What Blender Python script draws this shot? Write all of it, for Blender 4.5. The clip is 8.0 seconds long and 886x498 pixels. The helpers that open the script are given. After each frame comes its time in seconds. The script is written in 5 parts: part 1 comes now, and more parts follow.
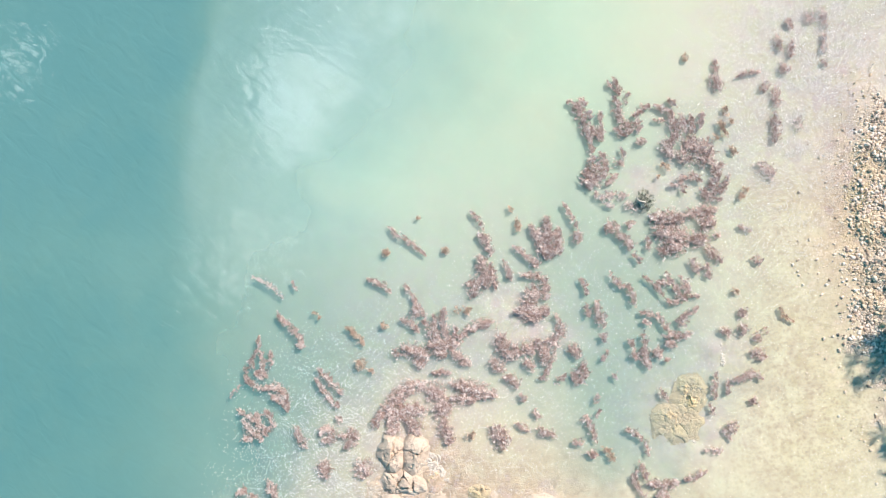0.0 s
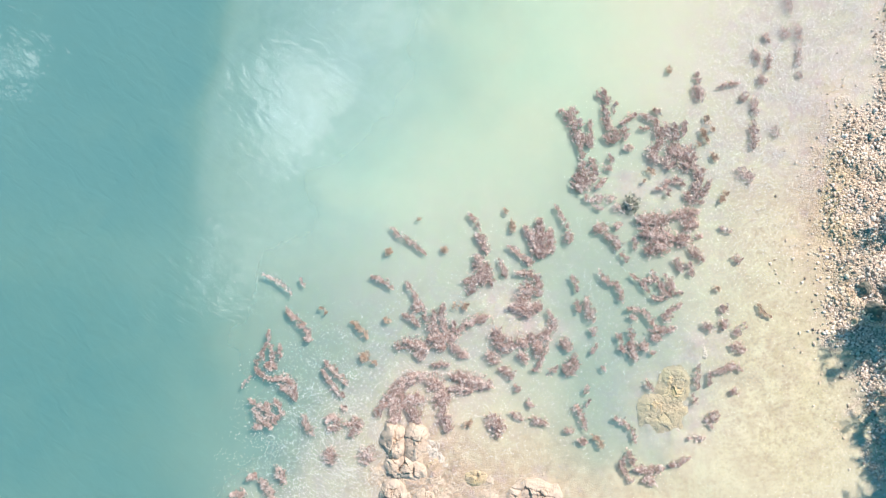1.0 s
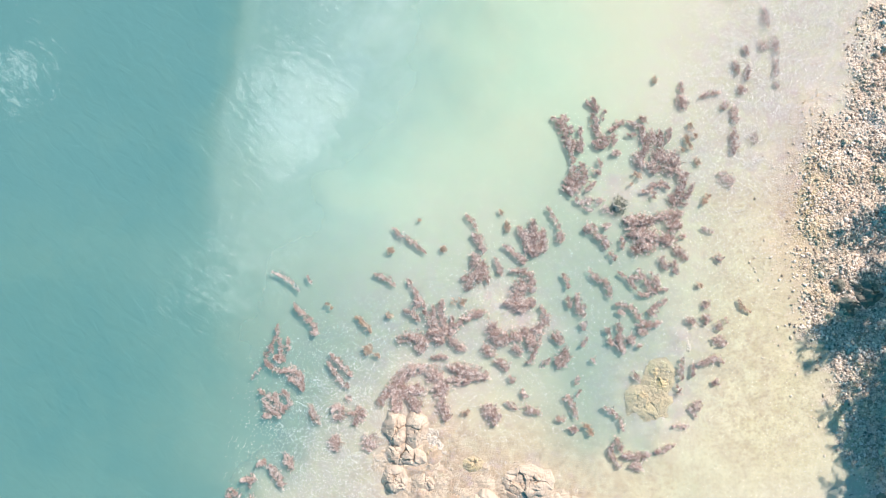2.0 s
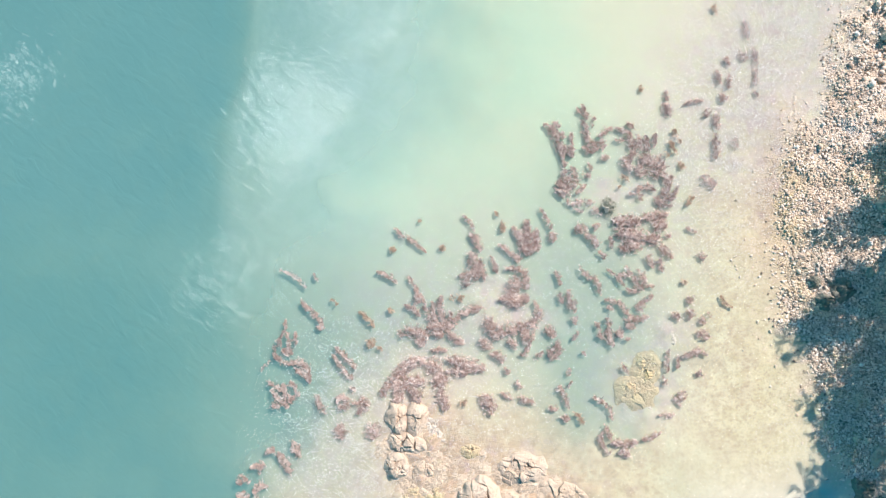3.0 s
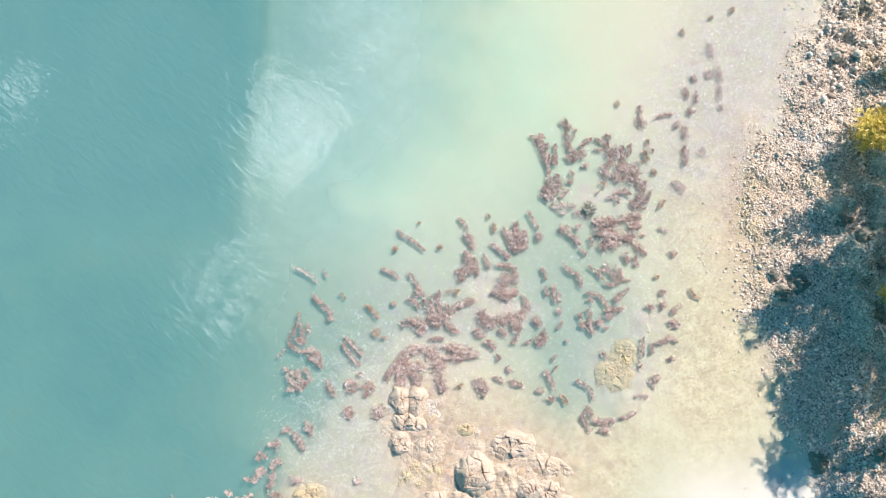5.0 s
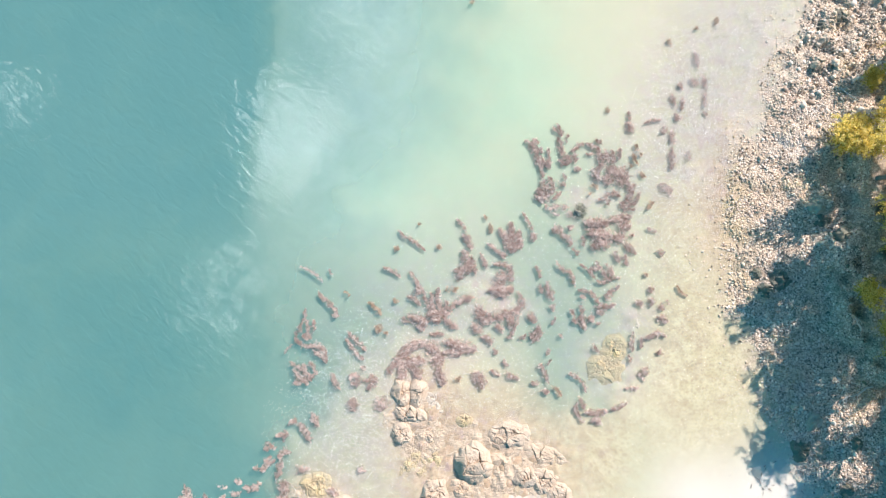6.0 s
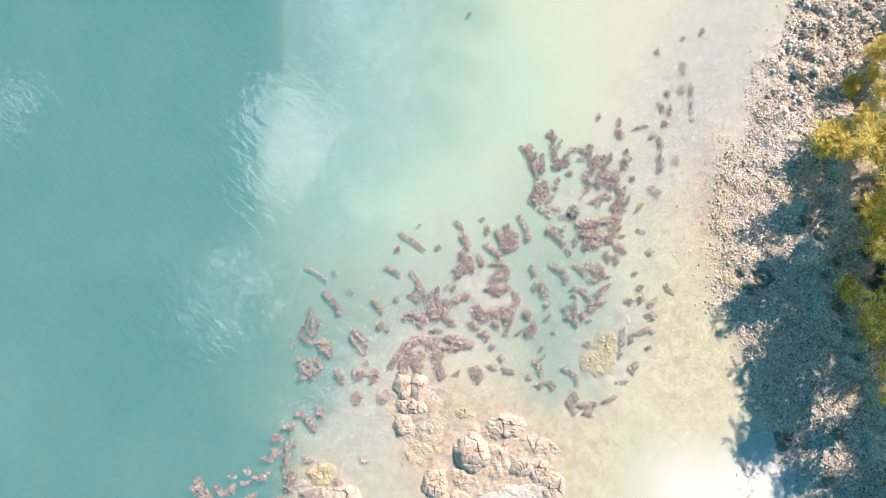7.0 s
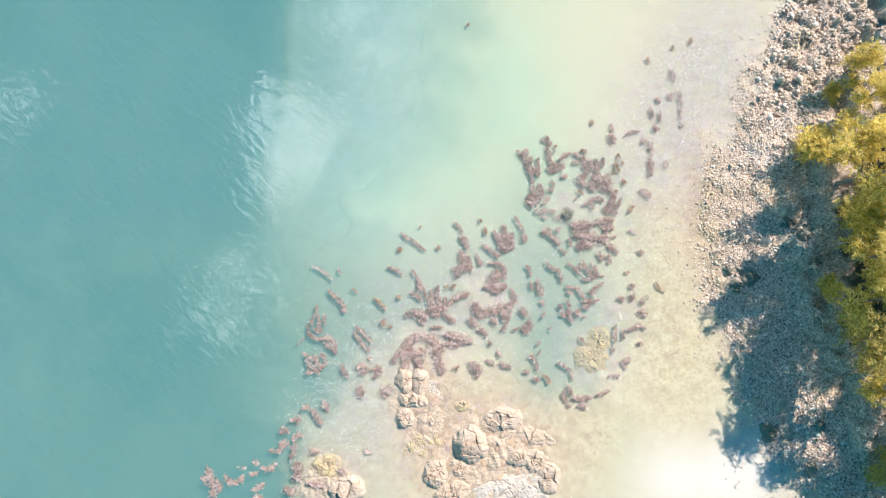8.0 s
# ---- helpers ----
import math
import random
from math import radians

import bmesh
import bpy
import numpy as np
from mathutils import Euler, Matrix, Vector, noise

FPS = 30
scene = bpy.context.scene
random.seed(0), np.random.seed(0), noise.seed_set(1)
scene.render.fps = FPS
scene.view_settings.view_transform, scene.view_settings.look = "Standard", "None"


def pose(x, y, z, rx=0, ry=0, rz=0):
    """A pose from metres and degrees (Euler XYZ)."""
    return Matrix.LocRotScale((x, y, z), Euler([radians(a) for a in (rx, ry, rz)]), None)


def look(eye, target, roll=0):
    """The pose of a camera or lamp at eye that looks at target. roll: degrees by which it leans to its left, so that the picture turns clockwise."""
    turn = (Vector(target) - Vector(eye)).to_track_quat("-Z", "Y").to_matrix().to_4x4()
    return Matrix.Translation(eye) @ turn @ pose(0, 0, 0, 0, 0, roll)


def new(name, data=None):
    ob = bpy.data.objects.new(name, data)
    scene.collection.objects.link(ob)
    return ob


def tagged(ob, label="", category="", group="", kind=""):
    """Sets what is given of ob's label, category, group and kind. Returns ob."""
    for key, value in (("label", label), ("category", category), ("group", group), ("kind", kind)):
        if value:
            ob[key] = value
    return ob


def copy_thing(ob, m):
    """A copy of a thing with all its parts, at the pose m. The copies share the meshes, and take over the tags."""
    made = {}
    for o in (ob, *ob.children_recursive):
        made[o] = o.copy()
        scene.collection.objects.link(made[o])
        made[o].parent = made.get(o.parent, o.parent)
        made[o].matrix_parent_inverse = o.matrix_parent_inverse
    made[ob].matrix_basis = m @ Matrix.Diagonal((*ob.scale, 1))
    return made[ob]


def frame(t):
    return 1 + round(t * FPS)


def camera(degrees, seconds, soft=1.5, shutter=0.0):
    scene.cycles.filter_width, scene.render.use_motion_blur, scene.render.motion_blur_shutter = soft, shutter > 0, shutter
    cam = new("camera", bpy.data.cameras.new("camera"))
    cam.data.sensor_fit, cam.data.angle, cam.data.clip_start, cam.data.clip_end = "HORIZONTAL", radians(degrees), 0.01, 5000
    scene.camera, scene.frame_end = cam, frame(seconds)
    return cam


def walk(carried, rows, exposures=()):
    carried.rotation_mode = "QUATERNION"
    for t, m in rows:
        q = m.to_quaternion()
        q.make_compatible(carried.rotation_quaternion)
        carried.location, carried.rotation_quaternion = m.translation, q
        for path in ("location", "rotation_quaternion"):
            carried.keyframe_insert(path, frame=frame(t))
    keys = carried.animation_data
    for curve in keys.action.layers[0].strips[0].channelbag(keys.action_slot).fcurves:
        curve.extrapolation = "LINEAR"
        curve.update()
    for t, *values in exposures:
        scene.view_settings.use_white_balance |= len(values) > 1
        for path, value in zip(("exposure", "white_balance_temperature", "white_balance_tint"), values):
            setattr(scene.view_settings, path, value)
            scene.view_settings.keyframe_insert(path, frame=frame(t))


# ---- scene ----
cam = camera(66.0, 8.0, 1.15)
# a drone that rises straight up from the lake, looking down
PATH = [  # seconds, metres, degrees
    (0, 0.207, -1.221, 23.062, 2.855, 0.813, -0.225),
    (0.5, 0.184, -1.394, 23.791, 3.154, 0.706, -0.154),
    (1, 0.165, -1.571, 24.527, 3.442, 0.607, -0.112),
    (1.5, 0.150, -1.753, 25.271, 3.717, 0.514, -0.096),
    (2, 0.138, -1.938, 26.021, 3.981, 0.428, -0.102),
    (2.5, 0.128, -2.126, 26.776, 4.232, 0.349, -0.128),
    (3, 0.121, -2.314, 27.536, 4.471, 0.276, -0.171),
    (3.5, 0.116, -2.502, 28.299, 4.699, 0.211, -0.227),
    (4, 0.112, -2.690, 29.064, 4.914, 0.152, -0.293),
    (4.5, 0.110, -2.874, 29.831, 5.118, 0.100, -0.367),
    (5, 0.108, -3.056, 30.599, 5.309, 0.054, -0.444),
    (5.5, 0.107, -3.233, 31.366, 5.489, 0.016, -0.523),
    (6, 0.106, -3.404, 32.132, 5.656, -0.016, -0.599),
    (6.5, 0.104, -3.568, 32.895, 5.812, -0.041, -0.670),
    (7, 0.102, -3.725, 33.656, 5.955, -0.059, -0.732),
    (7.5, 0.099, -3.873, 34.412, 6.087, -0.070, -0.783),
    (8, 0.094, -4.011, 35.162, 6.206, -0.075, -0.819),
]
walk(cam, [(t, pose(x, y, z, rx, ry, rz)) for t, x, y, z, rx, ry, rz in PATH])

# ---- light ----
SUN = Vector((0.52, 0.56, 0.65)).normalized()
world = bpy.data.worlds.new("sky")
scene.world = world
world.use_nodes = True
wn, wl = world.node_tree.nodes, world.node_tree.links
sky = wn.new("ShaderNodeTexSky")
sky.sky_type, sky.sun_disc = "NISHITA", False
sky.sun_elevation = math.asin(SUN.z)
sky.sun_rotation = math.atan2(SUN.x, SUN.y)
sky.air_density, sky.dust_density, sky.ozone_density = 1.0, 0.0, 2.0
wn["Background"].inputs["Strength"].default_value = 0.105
tint = wn.new("ShaderNodeMix")
tint.data_type, tint.blend_type = "RGBA", "MULTIPLY"
tint.inputs[0].default_value, tint.inputs[7].default_value = 1.0, (0.07, 0.84, 0.92, 1)
wl.new(sky.outputs["Color"], tint.inputs[6])
wl.new(tint.outputs[2], wn["Background"].inputs["Color"])
sun = new("sun", bpy.data.lights.new("sun", "SUN"))
sun.data.energy, sun.data.angle, sun.data.color = 5.3, radians(0.5), (1.0, 0.85, 0.765)
sun.matrix_world = look(SUN * 60, (0, 0, 0))
scene.view_settings.exposure = 0.55


# ---- node and mesh helpers ----
class Nodes:
    """A short way to write node trees."""

    def __init__(self, name):
        self.material = bpy.data.materials.new(name)
        self.material.use_nodes = True
        self.tree = self.material.node_tree
        self.shader = self.tree.nodes["Principled BSDF"]
        self.output = self.tree.nodes["Material Output"]

    def add(self, kind, values=None, **settings):
        node = self.tree.nodes.new(kind)
        for key, value in settings.items():
            setattr(node, key, value)
        for key, value in (values or {}).items():
            self.put(node.inputs[key], value)
        return node

    def put(self, socket, value):
        if isinstance(value, bpy.types.NodeSocket):
            self.tree.links.new(value, socket)
        else:
            socket.default_value = value

    def set(self, **values):
        for key, value in values.items():
            self.put(self.shader.inputs[key.replace("_", " ")], value)

    def place(self):
        return self.add("ShaderNodeNewGeometry").outputs["Position"]

    def noise(self, scale, detail=4.0, rough=0.55, at=None, distortion=0.0):
        return self.add("ShaderNodeTexNoise", {"Vector": at or self.place(), "Scale": scale, "Detail": detail, "Roughness": rough, "Distortion": distortion}).outputs["Fac"]

    def voronoi(self, scale, feature="F1", at=None, out="Distance"):
        return self.add("ShaderNodeTexVoronoi", {"Vector": at or self.place(), "Scale": scale}, feature=feature).outputs[out]

    def ramp(self, fac, stops):
        node = self.add("ShaderNodeValToRGB", {"Fac": fac})
        ends = node.color_ramp.elements
        while len(ends) < len(stops):
            ends.new(0.5)
        for end, (at, colour) in zip(ends, stops):
            end.position, end.color = at, (*colour, 1)
        return node.outputs["Color"]

    def level(self, fac, low, high, a=0.0, b=1.0):
        return self.add("ShaderNodeMapRange", {"Value": fac, "From Min": low, "From Max": high, "To Min": a, "To Max": b}, interpolation_type="SMOOTHSTEP").outputs["Result"]

    def math(self, how, a, b=0.0):
        node = self.add("ShaderNodeMath", operation=how)
        self.put(node.inputs[0], a), self.put(node.inputs[1], b)
        return node.outputs["Value"]

    def mix(self, fac, a, b, how="MIX"):
        node = self.add("ShaderNodeMix", data_type="RGBA", blend_type=how)
        for index, value in ((0, fac), (6, a), (7, b)):
            self.put(node.inputs[index], (*value, 1) if isinstance(value, tuple) else value)
        return node.outputs[2]

    def attribute(self, name):
        return self.add("ShaderNodeAttribute", attribute_name=name).outputs["Fac"]

    def bump(self, height, strength, distance):
        self.set(Normal=self.add("ShaderNodeBump", {"Height": height, "Strength": strength, "Distance": distance}).outputs["Normal"])


def mesh_of(name, verts, faces, material, smooth=False, attributes=None):
    """A mesh from arrays of corners and of faces that all have the same number of corners."""
    verts, faces = np.asarray(verts, np.float32), np.asarray(faces, np.int32)
    me = bpy.data.meshes.new(name)
    n = faces.shape[1]
    me.vertices.add(len(verts)), me.loops.add(faces.size), me.polygons.add(len(faces))
    me.vertices.foreach_set("co", verts.ravel())
    me.loops.foreach_set("vertex_index", faces.ravel())
    me.polygons.foreach_set("loop_start", np.arange(0, faces.size, n, dtype=np.int32))
    me.polygons.foreach_set("use_smooth", np.full(len(faces), smooth))
    for key, values in (attributes or {}).items():
        me.attributes.new(key, "FLOAT", "POINT").data.foreach_set("value", np.asarray(values, np.float32))
    me.update(calc_edges=True)
    me.materials.append(material)
    return me


def part(name, me, parent, label=""):
    ob = new(name, me)
    ob.parent = parent
    return tagged(ob, label=label)


def thing(name, place, label, category, group="", turn=0.0):
    ob = new(name)
    ob.empty_display_size = 0.2
    ob.matrix_basis = Matrix.Translation(place) @ Matrix.Rotation(turn, 4, "Z")
    return tagged(ob, label, category, group)


def smooth_step(a, b, x):
    u = np.clip((np.asarray(x, float) - a) / (b - a), 0, 1)
    return u * u * (3 - 2 * u)


def waves(x, y, size, seed, octaves=3):
    """Smooth irregular relief between about -1 and 1: a sum of crossing sines."""
    pick = np.random.RandomState(seed)
    total = np.zeros(np.shape(x))
    for octave in range(octaves):
        for _ in range(5):
            a, p, q = pick.uniform(0, 2 * np.pi), pick.uniform(0, 2 * np.pi), pick.uniform(0.7, 1.4)
            k = 2 * np.pi / size * q * 2**octave
            total += np.sin(k * (np.cos(a) * x + np.sin(a) * y) + p) * 0.4 / 1.7**octave
    return total


# ---- materials ----
def lake_bed_material():
    m = Nodes("silt_and_gravel")
    here = m.place()
    land, mauve, ochre, sulphur, chalk, cream, dark_bank, sulphur_spots = (m.attribute(k) for k in ("land", "mauve", "ochre", "sulphur", "chalk", "cream", "dark_bank", "spots"))
    broad, fine, grit = m.noise(0.35, 5, at=here), m.noise(2.2, 6, 0.65, here), m.noise(14, 5, 0.7, here)
    silt = m.ramp(broad, [(0.3, (0.495, 0.49, 0.355)), (0.7, (0.53, 0.515, 0.37))])
    silt = m.mix(m.math("MULTIPLY", sulphur, m.level(broad, 0.2, 0.6, 0.55, 1.0)), silt, (0.385, 0.52, 0.385))
    silt = m.mix(cream, silt, m.ramp(broad, [(0.35, (0.57, 0.54, 0.36)), (0.65, (0.62, 0.59, 0.41))]))
    blotch = m.level(m.noise(0.9, 6, 0.62, here, 0.4), 0.44, 0.62)
    silt = m.mix(m.math("MULTIPLY", m.math("MULTIPLY", blotch, cream), 0.22), silt, (0.47, 0.395, 0.19))
    patchy = m.math("MAXIMUM", cream, m.math("MULTIPLY", mauve, 0.7))
    mottled = m.math("MULTIPLY", m.level(fine, 0.42, 0.68), patchy)
    silt = m.mix(m.math("MULTIPLY", ochre, m.level(fine, 0.30, 0.60, 0.45, 1.0)), silt, (0.55, 0.38, 0.25))
    silt = m.mix(m.math("MULTIPLY", mauve, m.level(fine, 0.38, 0.66, 0.1, 1.0)), silt, (0.56, 0.50, 0.575))
    silt = m.mix(m.math("MULTIPLY", mottled, 0.7), silt, (0.42, 0.37, 0.22))
    pebbly = m.level(m.voronoi(5.5, at=here), 0.12, 0.42)
    silt = m.mix(m.math("MULTIPLY", m.math("MULTIPLY", pebbly, patchy), m.level(m.noise(0.8, 4, 0.6, here), 0.42, 0.62, 0.0, 0.5)), silt, (0.44, 0.37, 0.27))
    silt = m.mix(m.math("MULTIPLY", m.level(m.noise(9, 4, 0.75, here), 0.48, 0.62, 0.0, 0.7), patchy), silt, (0.33, 0.27, 0.19))
    worn = m.math("MAXIMUM", ochre, m.math("MULTIPLY", patchy, 0.28))
    crumbs = m.noise(3.4, 7, 0.72, here, 0.3)
    silt = m.mix(m.math("MULTIPLY", m.level(crumbs, 0.48, 0.62, 0.0, 0.85), worn), silt, (0.34, 0.265, 0.185))
    silt = m.mix(m.math("MULTIPLY", m.level(crumbs, 0.46, 0.36, 0.0, 0.55), worn), silt, (0.66, 0.60, 0.47))
    lilac = m.level(m.noise(1.3, 6, 0.7, here), 0.52, 0.66, 0.0, 0.6)
    silt = m.mix(m.math("MULTIPLY", lilac, m.math("MAXIMUM", ochre, mauve)), silt, (0.46, 0.36, 0.37))
    silt = m.mix(m.math("MULTIPLY", m.level(m.noise(0.8, 8, 0.72, here, 0.9), 0.50, 0.68, 0.0, 0.32), sulphur_spots), silt, (0.36, 0.34, 0.17))
    silt = m.mix(chalk, silt, (0.66, 0.64, 0.585))
    gravel = m.ramp(grit, [(0.25, (0.30, 0.25, 0.20)), (0.5, (0.57, 0.475, 0.375)), (0.75, (0.76, 0.67, 0.56))])
    cobble = m.add("ShaderNodeSeparateColor", {"Color": m.voronoi(9.0, at=here, out="Color")}).outputs[0]
    seam = m.level(m.voronoi(9.0, "DISTANCE_TO_EDGE", at=here), 0.0, 0.14)
    gravel = m.mix(0.65, gravel, m.ramp(cobble, [(0.0, (0.40, 0.31, 0.24)), (0.35, (0.64, 0.52, 0.41)), (0.7, (0.79, 0.67, 0.54)), (1.0, (0.88, 0.79, 0.69))]))
    # the shade in the gaps between cobbles is put into the colour
    gravel = m.mix(m.level(seam, 0.0, 1.0, 0.6, 0.0), gravel, (0.24, 0.18, 0.14))
    gravel = m.mix(m.level(fine, 0.50, 0.75, 0.0, 0.6), gravel, (0.50, 0.41, 0.32))
    gravel = m.mix(m.math("MULTIPLY", ochre, 0.6), gravel, (0.55, 0.45, 0.20))
    gravel = m.mix(m.math("MULTIPLY", chalk, 0.9), gravel, (0.68, 0.655, 0.63))
    # behind the gravel the bank turns dark brown
    gravel = m.mix(dark_bank, gravel, m.ramp(fine, [(0.35, (0.045, 0.042, 0.032)), (0.65, (0.11, 0.095, 0.07))]))
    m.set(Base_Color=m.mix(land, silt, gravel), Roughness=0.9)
    m.shader.subsurface_method = "BURLEY"
    m.set(Subsurface_Weight=m.level(m.math("MAXIMUM", m.math("MAXIMUM", land, ochre), m.math("MULTIPLY", cream, 0.6)), 0.0, 0.5, 0.97, 0.0), Subsurface_Radius=(0.9, 1.0, 1.0), Subsurface_Scale=0.22)
    rugged = m.math("MAXIMUM", land, m.math("MULTIPLY", ochre, 0.9))
    height = m.math("ADD", m.math("ADD", m.math("MULTIPLY", fine, 0.6), m.math("MULTIPLY", grit, 0.5)), m.math("MULTIPLY", m.math("MULTIPLY", seam, land), 0.5))
    m.bump(height, m.level(rugged, 0.0, 1.0, 0.06, 0.7), 0.12)
    return m.material


def water_material():
    m = Nodes("milky_water")
    here = m.place()
    murk = m.attribute("murk")
    swirl = m.noise(0.10, 3, 0.5, here, 0.5)
    cloud = m.noise(0.5, 4, 0.6, here, 0.5)
    body = m.mix(m.level(swirl, 0.35, 0.65), (0.088, 0.226, 0.221), (0.102, 0.242, 0.237))
    body = m.mix(m.math("MULTIPLY", m.attribute("milk"), m.level(cloud, 0.3, 0.7, 0.75, 1.0)), body, (0.235, 0.375, 0.385))
    body = m.mix(m.attribute("silt"), body, (0.48, 0.475, 0.40))
    m.set(Base_Color=body, Roughness=0.03, IOR=1.33, Specular_IOR_Level=1.0)
    turned = m.add("ShaderNodeMapping", {"Vector": here, "Rotation": (0, 0, radians(-42)), "Scale": (1.0, 0.45, 1.0)}, vector_type="TEXTURE").outputs["Vector"]
    crests = m.math("ADD", m.noise(1.1, 2, 0.45, turned, 0.8), m.math("MULTIPLY", m.noise(0.5, 2, 0.5, here), 0.5))
    m.bump(crests, 1.0, 0.012)
    clear = m.add("ShaderNodeBsdfTransparent", {"Color": m.mix(m.level(murk, 0.0, 1.0), (1.0, 1.0, 1.0), (0.52, 0.88, 0.97))})
    over = m.math("MINIMUM", m.math("MULTIPLY", murk, m.level(cloud, 0.25, 0.75, 0.96, 1.05)), 1.0)
    both = m.add("ShaderNodeMixShader", {0: over, 1: clear.outputs[0], 2: m.shader.outputs[0]})
    m.put(m.output.inputs["Surface"], both.outputs[0])
    return m.material


def weed_material(name, dark, mid, pale, tip):
    m = Nodes(name)
    pick = m.add("ShaderNodeNewGeometry").outputs["Random Per Island"]
    tuft = m.noise(2.5, 3)
    # tip, here and in the specks, paints the sun's glints on the leaves
    colour = m.ramp(pick, [(0.0, dark), (0.16, dark), (0.34, mid), (0.60, mid), (0.76, pale), (0.90, tip)])
    colour = m.mix(m.level(tuft, 0.42, 0.68, 0, 0.35), colour, dark)
    colour = m.mix(m.level(m.noise(1.1, 3), 0.48, 0.66, 0, 0.3), colour, pale)
    speck = m.noise(8, 2, 0.6)
    colour = m.mix(m.level(speck, 0.47, 0.37, 0, 0.5), colour, dark)
    colour = m.mix(m.level(speck, 0.54, 0.65, 0, 0.5), colour, tip)
    m.set(Base_Color=colour, Roughness=0.4, Specular_IOR_Level=0.5)
    lit = m.add("ShaderNodeBsdfTranslucent", {"Color": colour})
    both = m.add("ShaderNodeMixShader", {0: 0.2, 1: m.shader.outputs[0], 2: lit.outputs[0]})
    m.put(m.output.inputs["Surface"], both.outputs[0])
    return m.material


def rock_material(name, colours, crust):
    m = Nodes(name)
    at = m.add("ShaderNodeTexCoord").outputs["Object"]
    coarse, fine = m.noise(1.6, 5, 0.6, at), m.noise(9, 6, 0.7, at)
    colour = m.ramp(coarse, [(0.25, colours[0]), (0.5, colours[1]), (0.75, colours[2])])
    colour = m.mix(m.level(fine, 0.5, 0.72, 0, 0.55), colour, colours[0])
    own = m.add("ShaderNodeObjectInfo").outputs["Random"]
    colour = m.mix(m.math("MULTIPLY", own, 0.3), colour, crust)
    m.set(Base_Color=colour, Roughness=0.85)
    veins = m.level(m.voronoi(2.6, "DISTANCE_TO_EDGE", m.add("ShaderNodeVectorMath", {0: at, 1: m.add("ShaderNodeTexNoise", {"Vector": at, "Scale": 2.0}).outputs["Color"]}, operation="ADD").outputs[0]), 0.0, 0.05)
    m.bump(m.math("ADD", m.math("ADD", coarse, m.math("MULTIPLY", fine, 0.9)), m.math("MULTIPLY", veins, 0.25)), 0.6, 0.06)
    return m.material


def stone_material():
    m = Nodes("beach_stone")
    geo = m.add("ShaderNodeNewGeometry")
    pick = geo.outputs["Random Per Island"]
    own = m.add("ShaderNodeObjectInfo").outputs["Random"]
    mixed = m.math("FRACT", m.math("ADD", pick, own))
    colour = m.ramp(mixed, [(0.0, (0.16, 0.13, 0.105)), (0.22, (0.36, 0.29, 0.23)), (0.34, (0.66, 0.53, 0.42)), (0.6, (0.82, 0.69, 0.57)), (0.88, (0.90, 0.81, 0.72)), (1.0, (0.68, 0.51, 0.38))])
    colour = m.mix(m.level(m.noise(0.6, 3), 0.52, 0.66, 0, 0.4), colour, (0.62, 0.50, 0.26))
    colour = m.mix(m.level(m.noise(0.35, 3), 0.5, 0.62, 0, 0.3), colour, (0.58, 0.45, 0.37))
    colour = m.mix(m.level(m.noise(18, 3), 0.4, 0.7, 0, 0.25), colour, (0.36, 0.31, 0.26))
    m.set(Base_Color=colour, Roughness=0.85)
    return m.material


def leaf_material(name, dark, mid, bright):
    m = Nodes(name)
    pick = m.add("ShaderNodeNewGeometry").outputs["Random Per Island"]
    own = m.add("ShaderNodeObjectInfo").outputs["Random"]
    colour = m.ramp(pick, [(0.0, dark), (0.4, mid), (1.0, bright)])
    colour = m.mix(m.level(m.noise(1.1, 3), 0.45, 0.7, 0, 0.6), colour, dark)
    colour = m.mix(m.math("MULTIPLY", own, 0.15), colour, dark)
    m.set(Base_Color=colour, Roughness=0.5, Specular_IOR_Level=0.35)
    lit = m.add("ShaderNodeBsdfTranslucent", {"Color": colour})
    both = m.add("ShaderNodeMixShader", {0: 0.55, 1: m.shader.outputs[0], 2: lit.outputs[0]})
    m.put(m.output.inputs["Surface"], both.outputs[0])
    return m.material


def bark_material(name, low, high):
    m = Nodes(name)
    grain = m.noise(22, 5, 0.7, m.add("ShaderNodeTexCoord").outputs["Object"])
    m.set(Base_Color=m.ramp(grain, [(0.3, low), (0.7, high)]), Roughness=0.9)
    m.bump(grain, 0.5, 0.02)
    return m.material


def fleck_material():
    m = Nodes("white_fleck")
    pick = m.add("ShaderNodeNewGeometry").outputs["Random Per Island"]
    m.set(Base_Color=m.ramp(pick, [(0.0, (0.55, 0.58, 0.57)), (0.5, (0.72, 0.73, 0.72)), (1.0, (0.80, 0.79, 0.79))]), Roughness=0.45)
    return m.material


BED = lake_bed_material()
WEED = weed_material("mauve_weed", (0.25, 0.155, 0.13), (0.60, 0.42, 0.35), (0.83, 0.68, 0.61), (0.97, 0.93, 0.90))
PALE_WEED = weed_material("pale_weed", (0.42, 0.30, 0.26), (0.68, 0.53, 0.47), (0.82, 0.71, 0.65), (0.96, 0.92, 0.90))
RUSTY = weed_material("rusty_weed", (0.28, 0.18, 0.13), (0.54, 0.38, 0.28), (0.70, 0.54, 0.42), (0.86, 0.76, 0.62))
MOSSY = weed_material("dark_algae", (0.06, 0.08, 0.06), (0.13, 0.16, 0.11), (0.26, 0.28, 0.22), (0.55, 0.55, 0.50))
STEM = bark_material("weed_stem", (0.16, 0.08, 0.07), (0.30, 0.16, 0.14))
ROCK = rock_material("pale_boulder", [(0.38, 0.29, 0.215), (0.54, 0.44, 0.345), (0.62, 0.53, 0.435)], (0.55, 0.43, 0.32))
